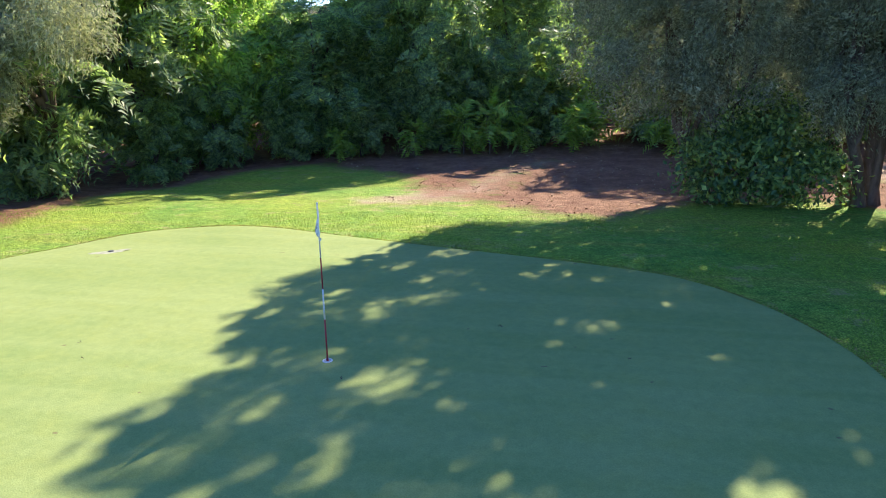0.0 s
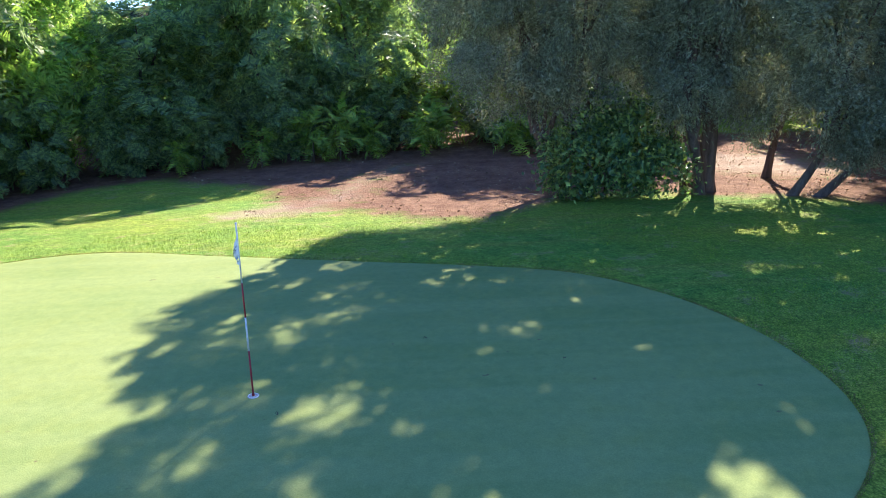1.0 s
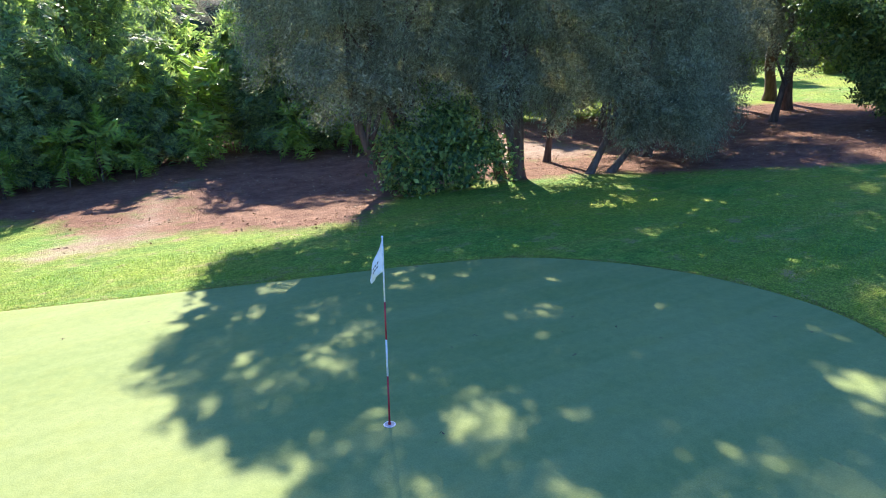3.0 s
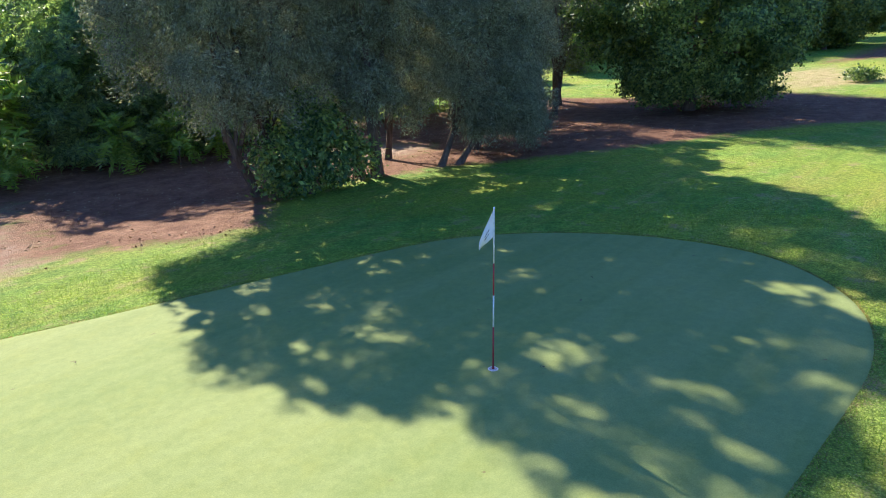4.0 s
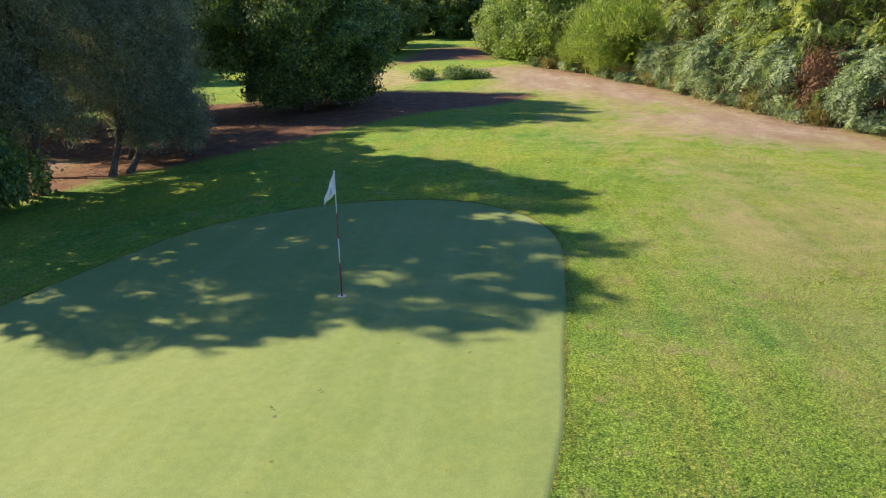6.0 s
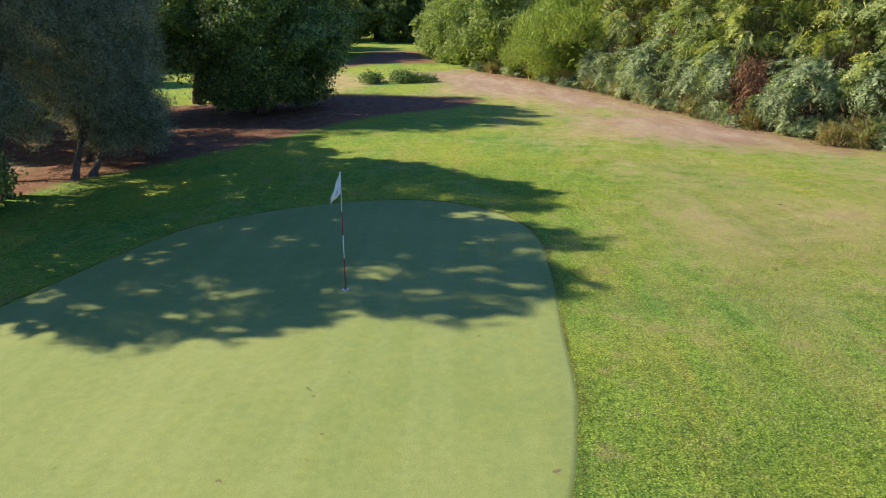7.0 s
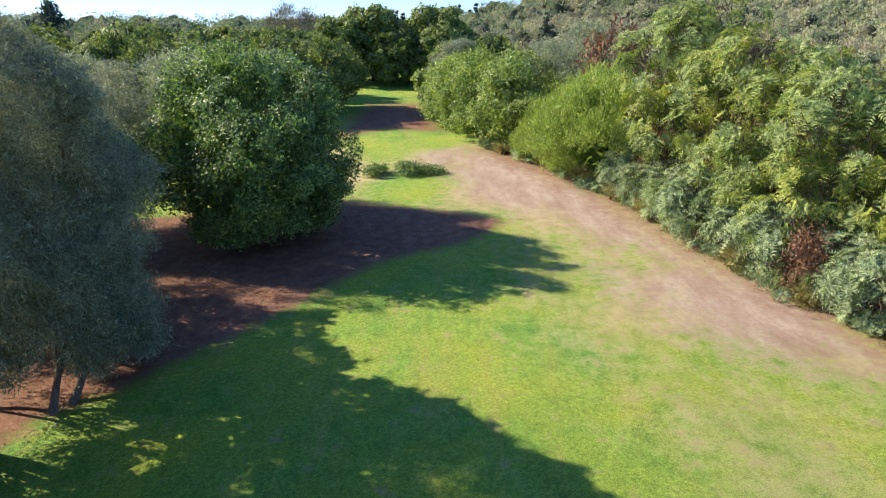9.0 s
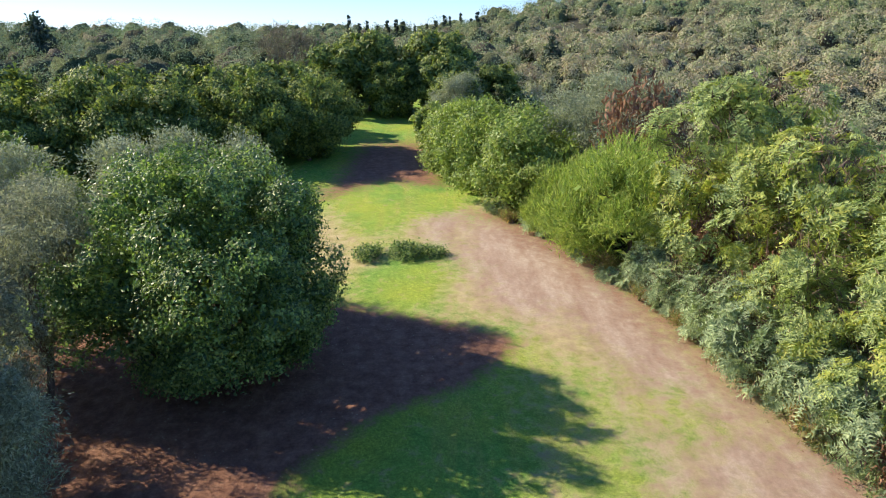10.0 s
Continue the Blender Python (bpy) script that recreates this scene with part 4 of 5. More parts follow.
# woods behind the green
def wood_tree(x, y, clumps=520, leaf=0.27, mat=BROAD, label="tall dense broadleaf tree with foliage to the ground"):
    t = empty("woodland_tree", x, y, label, "tree", "woodland trees behind the green")
    lobes = billow(rng, 26, 3.3, 3.3, 1.0, 9.8, 1.45) + [(0, 0, 5, 2.2, 2.2, 3.6)]
    wood(t, (0, 0), lobes, 0.2, BARK, rng, 5)
    leafy("crown", lobes, mat, t, clumps, 12, leaf, 0.42, 0.85, rng, "rosette", droop=0.45, gap=0.46, hollow=0.74, fronds=5, core=clumps // 2, core_leaf=1.0)
    return t


w1 = wood_tree(-9.2, 23.0)
w1.matrix_basis = pose(-9.2, 23.0, float(land(-9.2, 23))) @ Matrix.Diagonal((0.9, 0.9, 0.62, 1))
for x, y, turn, s in [(-15.5, 12, 40, 0.95), (-15, 18, 120, 1.0), (-4.4, 25.0, 80, 0.85), (-6.6, 29.0, 30, 1.15), (-0.8, 29, 300, 0.85), (8.0, 27.5, 20, 0.85), (12.0, 27, 150, 0.95), (6.9, 25.0, 250, 0.6), (10.4, 25.2, 310, 0.62)]:
    again(w1, x, y, turn, s)
# the sunny look of this tree comes from its lighter leaf colour
w0 = wood_tree(-13.2, 21.4, 560, 0.28, SUNLIT_BROAD, "broadleaf tree with sunlight painted into its light green fronds")
w0.matrix_basis = pose(-13.2, 21.4, float(land(-13.2, 21.4)), 0, 0, 70) @ Matrix.Scale(0.95, 4)
undergrowth = [(-12.6, 15.5, 0, 0.3), (-14.6, 11.5, 50, 0.3), (-11.8, 18.6, 90, 0.33), (-9.4, 20.6, 140, 0.32), (-6.6, 21.4, 190, 0.3), (-3.4, 22.8, 240, 0.3), (0.2, 24.0, 290, 0.3),
               (2.6, 24.6, 340, 0.22), (7.8, 23.6, 30, 0.3), (11.8, 23.4, 80, 0.3), (13.5, 25, 200, 0.4), (-13.2, 6.6, 120, 0.34), (-14.5, 2.5, 220, 0.4)]
for x, y, turn, s in [(1.2, 25.2, 0, 0.5), (5.6, 27.0, 90, 0.5), (-1.6, 24.6, 200, 0.45), (6.4, 24.6, 300, 0.45), (10.2, 23.8, 40, 0.42)]:
    undergrowth.append((x, y, turn, s))
w2 = wood_tree(-20, 15, 240, 0.46)
# those at x 21.5 and 27.0 are added as shade casters
for x, y, turn, s in [(-18, 24, 10, 0.95), (-8, 32, 100, 0.72), (3, 37, 210, 0.8), (10, 36, 330, 0.8), (17, 33, 60, 0.75), (21.5, 24.8, 0, 0.82), (27.0, 25.0, 130, 0.82), (-2, 37, 30, 0.95), (-14, 31, 200, 0.72)]:
    again(w2, x, y, turn, s)
for x, y, turn, s in undergrowth:
    tagged(again(w2, x, y, turn, s * 1.1, s), "dark leafy undergrowth at the foot of the woods", "shrub", "undergrowth below the woods").name = "woodland_shrub"

silver = empty("silvery_tree", -13.0, 12.0, "pale silvery willow-like tree with hanging sprays", "tree")
lobes = [(0.6, -1.4, 5.2, 2.0, 2.0, 1.9), (-1, 0, 6.8, 2.6, 2.6, 2.2), (-0.4, -2.4, 4.2, 1.6, 1.6, 1.3), (-1.6, -2.5, 5.4, 2.0, 2.0, 1.8)]
wood(silver, (-1, 0.5), lobes, 0.2, BARK, rng, 4)
leafy("crown", ragged(lobes, rng), SILVER, silver, 850, 56, 0.19, 0.22, 0.24, rng, "feather", droop=0.5, gap=0.36)

# thicket along the track
def frond_shrub(mat, name, label, h, r, count, tips=None, leaf=0.16, reach=0.55, lobes=26):
    t = empty(name, 0, 0, label, "shrub", "thicket along the track")
    lobes = billow(rng, lobes, r * 0.84, r * 0.84, 0.4, h - 0.5, r * 0.32, 0.5, 1.15)
    wood(t, (0, 0), lobes, 0.08, PALE_BARK, rng, 4)
    leafy("crown", lobes, mat, t, count, 12, leaf, 0.36, reach, rng, "rosette", droop=0.4, gap=0.50, hollow=0.74, grain=0.95, fronds=6)
    if h > 2:
        leafy("inner_growth", [(a * 0.8, b * 0.8, c, d, e, f) for a, b, c, d, e, f in lobes], DRY_TWIG, t, count, 5, 0.42, 0.12, 0.3, rng, "needle", "dry brown twigs inside the crown", gap=0.2, hollow=0.3)
    if tips:
        up = [(a, b, c + 0.1, d, e, f) for a, b, c, d, e, f in lobes if c > h * 0.2]
        leafy("young_growth", up, tips, t, count * 2 // 5, 8, leaf * 1.2, 0.40, reach * 0.72, rng, "rosette", "yellow-green young fronds", droop=0.8, gap=0.50, hollow=0.97, grain=0.6, fronds=6)
    return t


FRONDED = "green thicket tree with long fronds and yellow tips"
s1 = frond_shrub(GREEN_FROND, "thicket_tree", FRONDED, 9.6, 3.2, 720, FROND)
s2 = frond_shrub(BLUE_FROND, "thicket_shrub", "blue-green shrub with ferny fronds", 3.6, 2.2, 330, None, 0.17, 0.62, 18)
s3 = frond_shrub(GREEN_FROND, "thicket_tree", FRONDED, 9.0, 3.3, 330, FROND, 0.24, 0.75)
s4 = frond_shrub(BLUE_FROND, "thicket_seedling", "low ferny seedling at the thicket's foot", 0.9, 0.6, 22, None, 0.12, 0.34, 6)
tagged(s4, "", "seedling", "seedlings along the track")
for ob, x, y, turn, k in ((s1, 22.5, -17.4, 0, 1.0), (s2, 21.5, -15.6, 0, 1.0), (s3, 14, -21.2, 0, 0.9), (s4, 29.6, -13.5, 0, 1.0)):
    ob.matrix_basis = pose(x, y, float(land(x, y)), 0, 0, turn) @ Matrix.Scale(k, 4)
for x, y, turn, k in [(17.2, -19.2, 50, 0.9), (27.0, -16.9, 140, 1.08), (31.6, -16.7, 220, 1.12), (36.8, -15.8, 300, 1.32)]:
    again(s1, x, y, turn, k)
for x, y, turn, k in [(28, -22, 80, 1.0), (21, -23, 170, 0.95), (34, -22, 20, 1.05), (41.5, -17.5, 260, 0.9)]:
    again(s3, x, y, turn, k)
for x, y, turn, k in [(17.6, -17.0, 60, 0.9), (24.6, -15.3, 100, 1.0), (28.4, -14.8, 170, 1.1), (32.4, -14.2, 230, 1.05), (35.8, -13.2, 280, 0.9), (14, -18.6, 330, 1.0), (19.4, -16.4, 200, 0.6), (30.4, -14.0, 10, 0.55), (38.6, -12.6, 90, 0.8)]:
    again(s2, x, y, turn, k)


def bush(mat, name, label, h, r, count, leaf, ratio, style):
    t = empty(name, 0, 0, label, "shrub", "thicket along the track")
    lobes = billow(rng, 20, r * 0.82, r * 0.82, r * 0.15, h - r * 0.22, r * 0.36, 0.55, 1.1)
    wood(t, (0, 0), lobes, 0.09, BARK, rng, 3)
    leafy("crown", lobes, mat, t, count, 54, leaf * 0.82, ratio * 1.25, 0.26, rng, style, slim=True, gap=0.50, hollow=0.68, grain=0.75, core=count // 2, core_leaf=0.8)
    return t


b1 = bush(BROOM, "needle_shrub", "fresh green bushy shrub with fine upright needles", 5.5, 3.2, 520, 0.36, 0.12, "needle")
b2 = bush(ROUND, "round_shrub", "rounded green broadleaf shrub", 5.5, 3.0, 430, 0.22, 0.5, "leaf")
b1.matrix_basis = pose(43.2, -12.2, float(land(43.2, -12.2))) @ Matrix.Scale(1.42, 4)
b2.matrix_basis = pose(54.5, -7.2, float(land(54.5, -7.2))) @ Matrix.Scale(1.45, 4)
for x, y, turn, s in [(47.4, -10.6, 90, 1.1), (50.2, -9.0, 30, 0.8), (44, -17, 200, 1.2)]:
    again(b1, x, y, turn, s)
for x, y, turn, s in [(60.0, -5.2, 70, 1.4), (65, -3.6, 130, 1.3), (70, -2.2, 200, 1.2), (50.5, -12.5, 260, 1.0), (60, -11, 310, 1.3)]:
    again(b2, x, y, turn, s)
b3 = bush(ROUND, "round_shrub", "rounded green broadleaf shrub", 5.5, 3.0, 130, 0.5, 0.5, "leaf")
b3.matrix_basis = pose(75.5, -0.6, float(land(75.5, -0.6))) @ Matrix.Scale(0.85, 4)
again(b3, 80.5, 0.0, 140, 0.9)
# dead brown growth in the thicket
r1 = bush(RUSTY, "dead_shrub", "dead rust-brown shrub among the thicket", 2.4, 1.0, 60, 0.22, 0.3, "leaf")
tagged(r1, group="dead shrubs in the thicket")
r1.matrix_basis = pose(20.2, -15.3, float(land(20.2, -15.3))) @ Matrix.Diagonal((0.9, 0.9, 1.25, 1))
for x, y, turn, s, h in [(26.2, -15.4, 60, 1.0, 1.5), (51.5, -14.5, 120, 2.4, 4.3), (31.0, -15.8, 200, 1.2, 2.2), (36.2, -14.6, 300, 1.2, 2.2), (23.6, -14.9, 20, 0.7, 0.9)]:
    again(r1, x, y, turn, s, h)

# low growth along the foot of the thicket
d1 = bush(EDGE_BLADE, "dry_tuft", "tuft of dry straw-coloured stems at the thicket's foot", 0.9, 0.7, 26, 0.26, 0.14, "needle")
tagged(d1, group="dry tufts along the track")
d1.matrix_basis = pose(26.6, -13.6, float(land(26.6, -13.6)))
foot = np.array([(14, -17.1), (19, -15.3), (22.9, -14.2), (28.1, -13.6), (32.3, -13.0), (36.5, -11.6), (40.7, -10.3), (45.6, -9.0), (50.9, -6.9), (56, -4.4)])
for k in range(44):
    q = (k + rng.uniform(0.1, 0.9)) / 44 * (len(foot) - 1)
    p = foot[int(q)] + (foot[int(q) + 1] - foot[int(q)]) * (q % 1) + np.array((rng.normal() * 0.25, -rng.uniform(-0.25, 0.7)))
    if k % 5 < 2:
        again(d1, p[0], p[1], rng.uniform(0, 360), rng.uniform(0.6, 1.1))
    else:
        again(s4, p[0], p[1] - 0.1, rng.uniform(0, 360), rng.uniform(0.7, 1.5), rng.uniform(0.6, 1.4))

# far end of the fairway
def far_tree(x, y, clumps=560, leaf=0.43):
    t = empty("fairway_tree", x, y, "dense dark green tree beside the fairway", "tree", "trees along the fairway")
    lobes = billow(rng, 26, 4.2, 4.2, 1.0, 9.4, 1.6) + [(0, 0, 5, 2.8, 2.8, 3.6)]
    wood(t, (0, 0), lobes, 0.22, BARK, rng, 4)
    leafy("crown", lobes, FAR_LEAF, t, clumps, 46, leaf * 0.72, 0.7, 0.36, rng, "leaf", gap=0.44, hollow=0.74, grain=0.6, lay=0.6, slim=True, core=clumps * 2, core_leaf=1.5)
    return t


f1 = far_tree(66.0, 30.5)
f2 = far_tree(72.0, 32.0, 300, 0.7)
for near, rows in ((f1, [(64, 37, 60, 0.9), (68, 24.5, 120, 0.9), (72, 18.5, 180, 0.92), (76, 13.4, 240, 0.86), (81, 12.4, 300, 0.78)]),
                   (f2, [(76, 25, 80, 0.95), (82, 20, 140, 0.92), (62, 45, 200, 0.92), (70, 42, 260, 0.98), (92, 19, 30, 0.85), (106, 15, 70, 0.95), (103, 6.5, 200, 0.75), (108, 10, 20, 1.1),
                         (104, -1, 10, 0.85), (110, 0, 300, 1.1), (104, -8, 100, 0.75), (96, -2.5, 50, 0.7), (88, -2.5, 310, 0.7)])):
    for x, y, turn, s in rows:
        again(near, x, y, turn, s)


# scrub over the slope and far woods
def scatter(name, spots, sizes, mat, per, leaf, label, category, flat=0.75, body=(0.20, 0.55), shell=(0.48, 0.66)):
    cc, aa, ss, ff = [], [], [], []
    for (x, y), r, k in zip(spots, sizes, per):
        lumps = rng.normal(size=(5, 3)) * np.array((0.5, 0.5, 0.22)) * r
        lumps[:, 2] = np.abs(lumps[:, 2])
        own = rng.integers(0, 5, k)
        d = unit(rng.normal(size=(k, 3)))
        d[:, 2] = np.abs(d[:, 2]) - 0.2
        p = lumps[own] + d * r * rng.uniform(*shell, k)[:, None] * np.array((1, 1, flat))
        cc.append(p + np.array((x, y, float(land(x, y)) + 0.3 * r * flat)))
        w = rng.normal(size=(k, 3))
        aa.append(w - d * (w * d).sum(1)[:, None] * 0.85)
        ff.append(d * 3.0)
        ss.append(leaf(math.hypot(x, y)) * rng.uniform(0.7, 1.3, k))
    v, f = leaves(np.concatenate(cc), np.concatenate(aa), np.concatenate(ss), 0.75, rng, np.concatenate(ff), True)
    bm = bmesh.new()
    bmesh.ops.create_icosphere(bm, subdivisions=2, radius=1.0)
    iv = np.array([p.co for p in bm.verts])
    it = np.array([[p.index for p in q.verts] for q in bm.faces])
    bm.free()
    vs, fs, at = [v], [f], len(v)
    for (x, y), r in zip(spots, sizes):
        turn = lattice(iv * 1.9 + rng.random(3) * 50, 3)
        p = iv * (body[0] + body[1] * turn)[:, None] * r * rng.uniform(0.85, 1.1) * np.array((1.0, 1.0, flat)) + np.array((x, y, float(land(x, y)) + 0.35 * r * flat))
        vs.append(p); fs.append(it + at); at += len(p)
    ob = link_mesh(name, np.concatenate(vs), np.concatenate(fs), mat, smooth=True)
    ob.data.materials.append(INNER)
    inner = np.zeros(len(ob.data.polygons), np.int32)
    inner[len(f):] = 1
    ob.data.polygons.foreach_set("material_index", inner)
    return tagged(ob, label, category, kind="stuff")


spots, sizes, per = [], [], []
for k in range(1500):
    d = 30 + 320 * rng.random() ** 1.5
    a = rng.uniform(-40, 1)
    x, y = d * math.cos(radians(a)), d * math.sin(radians(a))
    if y > -19.5 and x < 40 or y > -19.5 + (x - 40) * 0.28 and x < 84 or y > -7 and x < 130:
        continue
    r = (1.1 + 1.9 * rng.random() ** 1.6) * (1 + d / 280)
    spots.append((x, y)); sizes.append(r); per.append(int(np.clip(1000 - d * 3.4, 240, 800) * (0.4 + 0.3 * r)))
scatter("scrub", spots, sizes, MAQUIS, per, lambda d: 0.10 + d * 0.0015, "olive-grey bushy scrub covering the slope", "scrub", 1.0)
spots, sizes, per = [], [], []
for k in range(700):
    d = rng.uniform(95, 420)
    a = rng.uniform(-40, 50)
    x, y = d * math.cos(radians(a)), d * math.sin(radians(a))
    if (x < 128 and -6 < y < 16) or a < -4 and d < 240:
        continue
    spots.append((x, y)); sizes.append(rng.uniform(3.6, 6.2) * (1 + d / 900)); per.append(int(np.clip(900 - d * 1.6, 300, 700)))
for k in range(200):
    x, y = rng.uniform(-48, 50), rng.uniform(41, 62)
    spots.append((x, y)); sizes.append(rng.uniform(6.5, 9.0)); per.append(170)
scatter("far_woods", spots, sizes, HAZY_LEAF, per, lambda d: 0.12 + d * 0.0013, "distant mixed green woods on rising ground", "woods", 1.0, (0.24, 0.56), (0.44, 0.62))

# low growth at the edge of the woods
def sumac(x, y):
    t = empty("sumac_sapling", x, y, "bright green sapling with long drooping fronds", "sapling", "saplings at the edge of the woods")
    wood(t, (0, 0), [(0, 0, 1.0, 0.5, 0.5, 0.4), (0.2, 0.1, 1.2, 0.4, 0.4, 0.3)], 0.025, BARK, rng, 2)
    leafy("crown", [(0, 0, 1.15, 0.14, 0.14, 0.12), (0, 0, 0.75, 0.12, 0.12, 0.12)], SHOOT, t, 30, 22, 0.20, 0.34, 0.85, rng, "frond", droop=0.05, gap=-1.0)
    return t


p1 = sumac(0.2, 22.4)
for x, y, turn, s in [(-2.2, 21.8, 70, 1.3), (2.4, 22.2, 140, 1.2), (-1.1, 22.0, 210, 1.5), (-4.2, 21.2, 280, 1.0), (6.2, 22.0, 330, 1.4), (8.4, 21.6, 20, 1.3), (9.8, 20.8, 100, 1.1), (-7.0, 19.8, 160, 0.9), (2.4, 24.4, 60, 2.3), (3.0, 25.2, 250, 2.7)]:
    again(p1, x, y, turn, s)

# low shrubs on the meadow behind the feathery trees
for x, y, turn, s in [(19, 30, 10, 0.9), (24, 32, 80, 0.8), (36, 32, 220, 0.9), (43, 30, 300, 0.8), (50, 27, 40, 0.9), (56, 33, 120, 1.1), (38, 40, 0, 1.2)]:
    again(b3, x, y, turn, s)

# bramble on the fairway
bramble = empty("bramble_mound", 44.8, 1.6, "low mound of dark green brambles on the fairway", "bramble")
leafy("crown", [(0.2, -1.5, 0.12, 0.9, 1.0, 0.35), (0, 0, 0.22, 1.2, 1.2, 0.55), (0.5, 1.2, 0.2, 1.3, 1.2, 0.45), (-0.3, 2.6, 0.2, 1.0, 0.8, 0.55)], GLOSSY, bramble, 340, 16, 0.16, 0.6, 0.22, rng, "leaf", gap=0.42)

# grass blades on the rough round the green
count = 160000
bx, by = rng.uniform(-13, 13, count), rng.uniform(-13, 13, count)
out = -inside(GREEN, bx, by)
keep = (out > 0.03) & (rng.random(count) < np.clip(1.25 - out / 9, 0.15, 1)) & (by < 10)
keep &= lattice(np.stack([bx * 0.8, by * 0.8, bx * 0], 1), 21) > 0.30
bx, by = bx[keep], by[keep]
base = np.column_stack([bx, by, land(bx, by) - 0.004])
h = rng.uniform(0.025, 0.06, len(bx)) * (0.7 + 0.9 * lattice(np.stack([bx * 3, by * 3, bx * 0], 1), 8))
lean = rng.normal(size=(len(bx), 2)) * h[:, None] * 0.55
wid = unit(np.column_stack([rng.normal(size=(len(bx), 2)), np.zeros(len(bx))])) * rng.uniform(0.003, 0.007, len(bx))[:, None]
tip = base + np.column_stack([lean, h])
gv = np.stack([base - wid, base + wid, tip], 1).reshape(-1, 3)
tagged(link_mesh("grass_blades", gv, np.arange(len(gv)).reshape(-1, 3), BLADE), "short green grass blades round the putting green", "grass", kind="stuff")

# clover and short leaves in the rough beside the green
count = 190000
bx, by = rng.uniform(-12, 14, count), rng.uniform(-13.5, -2.6, count)
out = -inside(GREEN, bx, by)
thick = lattice(np.stack([bx * 0.45, by * 0.45, bx * 0], 1), 31) * 0.7 + lattice(np.stack([bx * 1.7, by * 1.7, bx * 0], 1), 33) * 0.45
keep = (out > 0.04) & (rng.random(count) < np.clip(1.35 - (bx + 12) / 22, 0.1, 1) * np.clip(thick * 2.6 - 0.75, 0.05, 1))
bx, by = bx[keep], by[keep]
k = len(bx)
cc = np.column_stack([bx, by, land(bx, by) + rng.uniform(0.012, 0.045, k)])
v, f = leaves(cc, np.column_stack([rng.normal(size=(k, 2)), rng.normal(size=k) * 0.3]), rng.uniform(0.014, 0.032, k), 0.7, rng, np.array((0, 0, 1.6)))
tagged(link_mesh("clover_leaves", v, f, CLOVER), "small bright clover leaves in the rough grass", "clover", kind="stuff")

# dry leaves on the bare earth
count = 22000
lx, ly = rng.uniform(-9, 42, count), rng.uniform(-18, 24, count)
dirt = np.maximum(inside(LITTER, lx, ly), inside(VERGE, lx, ly) * 0.6)
keep = (dirt > -0.3 - 0.5 * rng.random(count)) & (lattice(np.stack([lx * 0.6, ly * 0.6, lx * 0], 1), 4) > 0.42)
lx, ly = lx[keep], ly[keep]
lc = np.column_stack([lx, ly, land(lx, ly) + 0.03])
la = np.column_stack([rng.normal(size=(len(lx), 2)), rng.normal(size=len(lx)) * 0.25])
v, f = leaves(lc, la, rng.uniform(0.04, 0.11, len(lx)), 0.5, rng)
tagged(link_mesh("dry_leaves", v, f, DRY_LEAF), "fallen brown leaves scattered on bare earth", "leaves", kind="stuff")

# extra blades along the edge of the green
pick = rng.integers(0, len(GREEN), 9000)
edge = GREEN[pick] + (np.roll(GREEN, -1, 0)[pick] - GREEN[pick]) * rng.random((9000, 1))
patchy = lattice(np.column_stack([edge * 1.4, edge[:, 0] * 0]), 51)[:, None]
edge = edge + unit(edge - centre) * (0.01 + (0.04 + 0.30 * np.clip(patchy - 0.35, 0, 1)) * rng.random((9000, 1)) ** 1.4)
base = np.column_stack([edge, land(edge[:, 0], edge[:, 1]) - 0.004])
h = rng.uniform(0.014, 0.036, 9000)
wid = unit(np.column_stack([rng.normal(size=(9000, 2)), np.zeros(9000)])) * 0.007
gv = np.stack([base - wid, base + wid, base + np.column_stack([rng.normal(size=(9000, 2)) * 0.012, h])], 1).reshape(-1, 3)
tagged(link_mesh("fringe_blades", gv, np.arange(27000).reshape(-1, 3), EDGE_BLADE), "dry tan grass blades along the edge of the green", "grass", kind="stuff")

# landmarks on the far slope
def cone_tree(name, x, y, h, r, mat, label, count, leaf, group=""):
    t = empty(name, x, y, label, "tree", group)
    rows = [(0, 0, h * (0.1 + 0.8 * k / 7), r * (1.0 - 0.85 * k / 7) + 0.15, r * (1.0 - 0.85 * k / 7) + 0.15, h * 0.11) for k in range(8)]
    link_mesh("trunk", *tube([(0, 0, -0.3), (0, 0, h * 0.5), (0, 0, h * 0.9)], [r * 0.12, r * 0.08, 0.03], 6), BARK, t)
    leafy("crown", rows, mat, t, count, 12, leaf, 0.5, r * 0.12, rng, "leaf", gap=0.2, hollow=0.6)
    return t


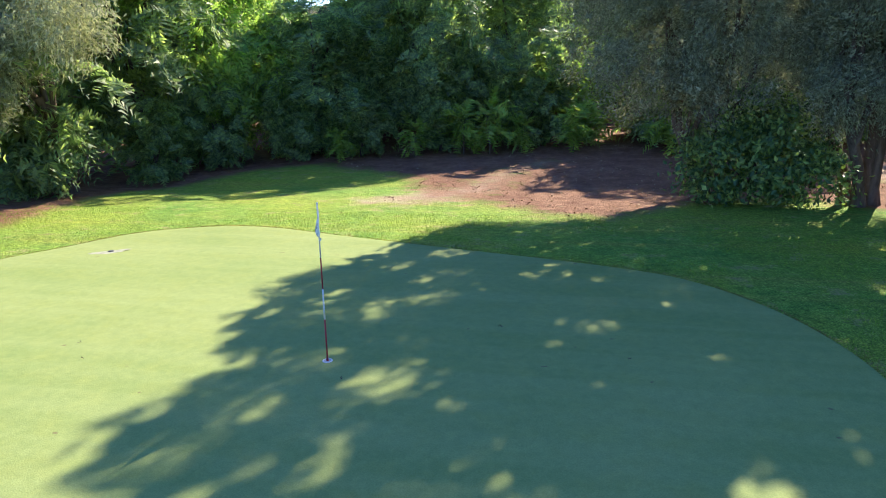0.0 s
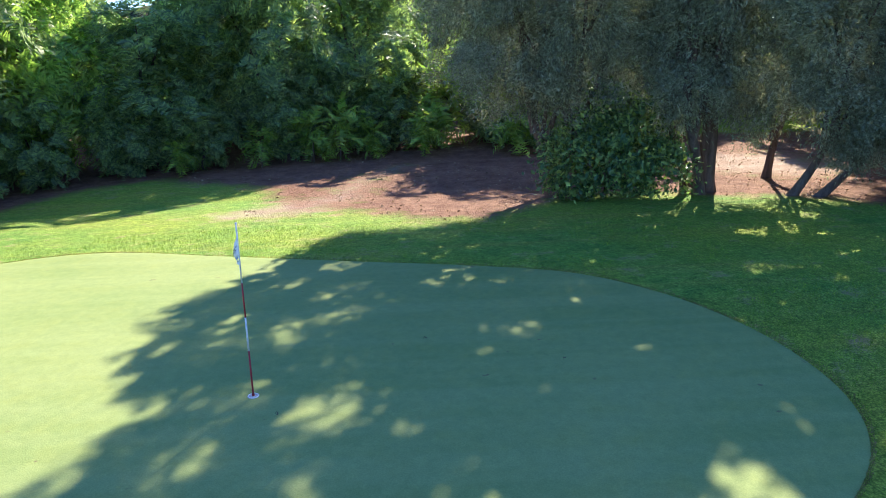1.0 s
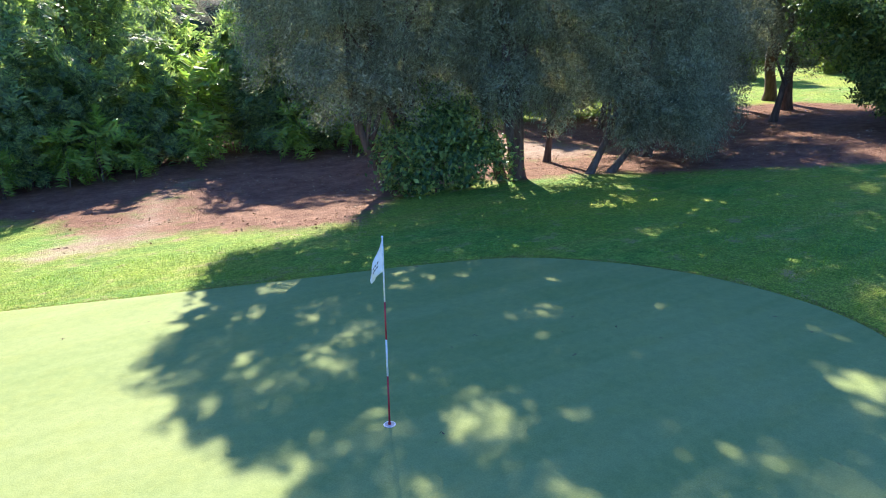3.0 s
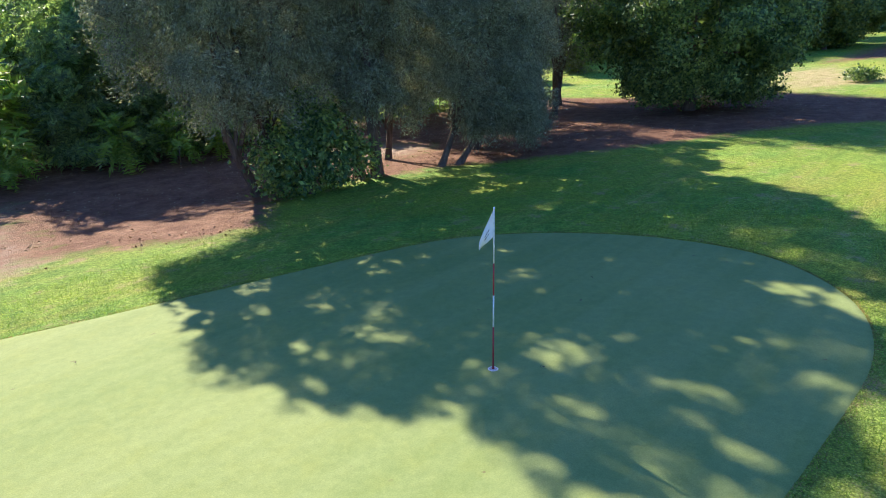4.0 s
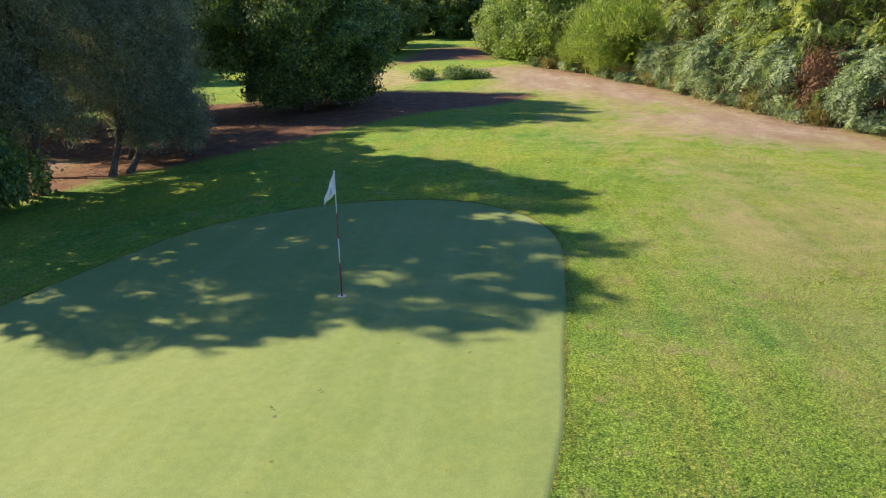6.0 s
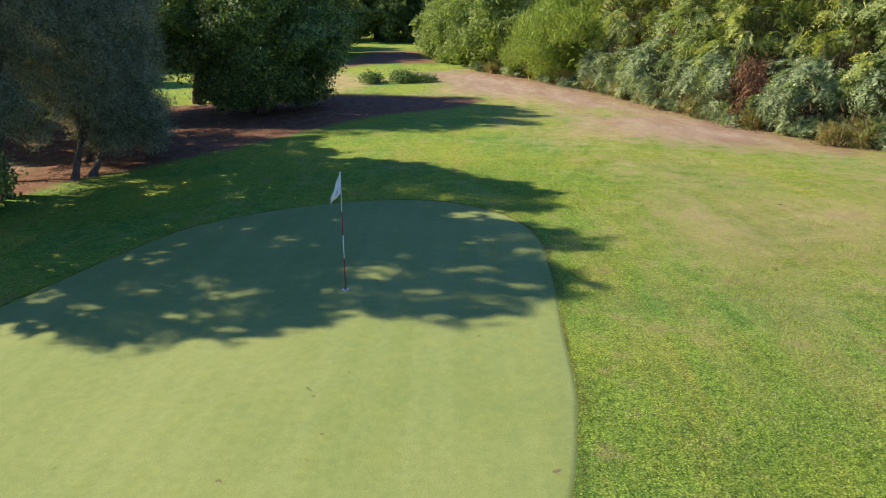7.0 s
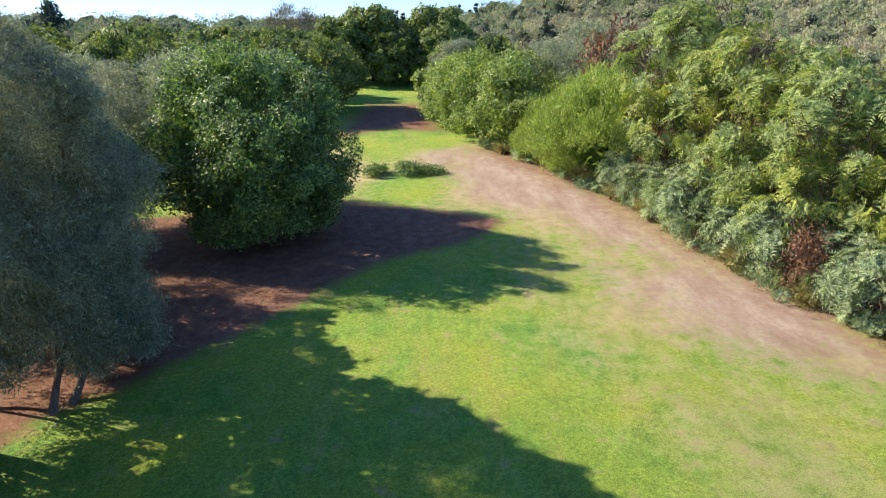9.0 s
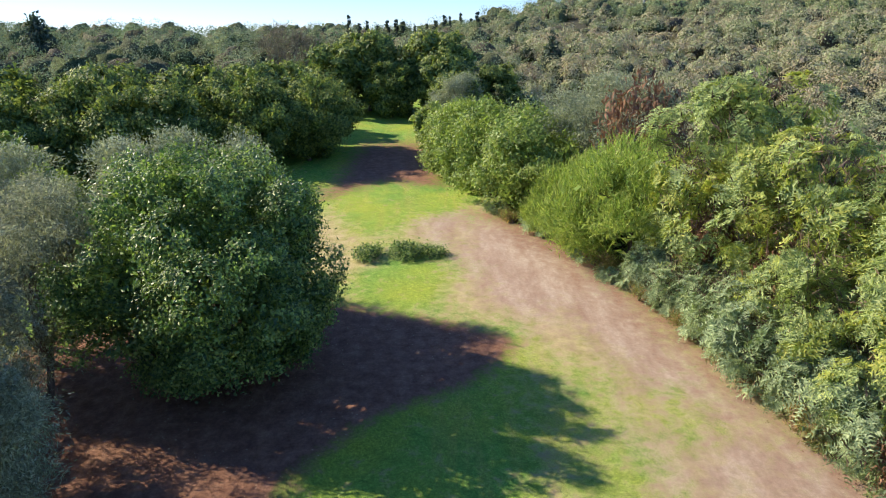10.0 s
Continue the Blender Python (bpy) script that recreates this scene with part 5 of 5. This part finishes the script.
cone_tree("conifer", 179, 96, 12, 5.6, HAZED_CONIFER, "dark broad conical conifer above the woods", 260, 1.1)
cone_tree("conifer", 150, -23, 8, 2.6, HAZED_CONIFER, "dark conical tree standing above the scrub", 160, 0.7)
c1 = cone_tree("cypress", 296, 36, 12, 1.6, HAZED_CONIFER, "slender dark cypress in a distant row", 90, 1.0, "row of cypresses")
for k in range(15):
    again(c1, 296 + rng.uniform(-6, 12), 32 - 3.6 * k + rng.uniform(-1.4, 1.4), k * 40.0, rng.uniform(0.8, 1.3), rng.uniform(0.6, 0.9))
dome = empty("grey_tree", 133, 27, "grey-brown twiggy domed tree among the woods", "tree")
lobes = billow(rng, 18, 4.0, 5.0, 2.5, 10.5, 1.8)
wood(dome, (0, 0), lobes, 0.25, BARK, rng, 4)
leafy("crown", lobes, TWIG, dome, 380, 16, 0.9, 0.12, 0.5, rng, "needle", gap=0.25)
again(dome, 136, 15, 120, 0.75)
for x, y, tall in ((293, -79, 16), (262, -112, 20)):
    post = empty("power_pole", x, y, "pale slender power pole far up the slope", "pole", "power poles")
    link_mesh("mast", *tube([(0, 0, -0.5), (0, 0, tall * 0.5), (0, 0, tall)], [0.42, 0.34, 0.24], 8), CONCRETE, post)
    link_mesh("crossarm", *tube([(-0.2, -1.6, tall - 1.2), (-0.2, 0, tall - 1.1), (-0.2, 1.6, tall - 1.2)], [0.12, 0.14, 0.12], 6), CONCRETE, post)

# single fallen leaves on the rough
for x, y, turn, size in ((0.32, -6.44, 20, 0.06), (5.2, -10.0, 70, 0.07), (-3.71, -0.04, 40, 0.022), (-3.03, 5.15, 10, 0.02), (2.09, 1.57, 130, 0.03), (3.87, 0.69, 200, 0.025), (-3.3, -0.5, 300, 0.018), (0.38, -0.52, 90, 0.025)):
    t = empty("fallen_leaf", x, y, "dark brown curled fallen leaf on mown turf", "leaf", "fallen leaves on the turf", turn)
    u = np.linspace(-1, 1, 9)
    rows, tri = [], []
    for k, q in enumerate(u):
        w = 0.38 * (1 - q * q) ** 0.7 + 0.02
        for side in (-1, 0, 1):
            rows.append((q * size, side * w * size, 0.03 + size * (0.25 * q * q + 0.18 * abs(side) * w)))
    for k in range(8):
        for c in range(2):
            p = k * 3 + c
            tri.append((p, p + 1, p + 4, p + 3))
    link_mesh("blade", rows, tri, DEAD_LEAF, t, smooth=True)
    link_mesh("stalk", *tube([(size, 0, 0.03 + size * 0.25), (size * 1.2, 0.01, 0.05), (size * 1.4, 0.03, 0.02)], [0.004, 0.003, 0.002], 5), DEAD_LEAF, t)
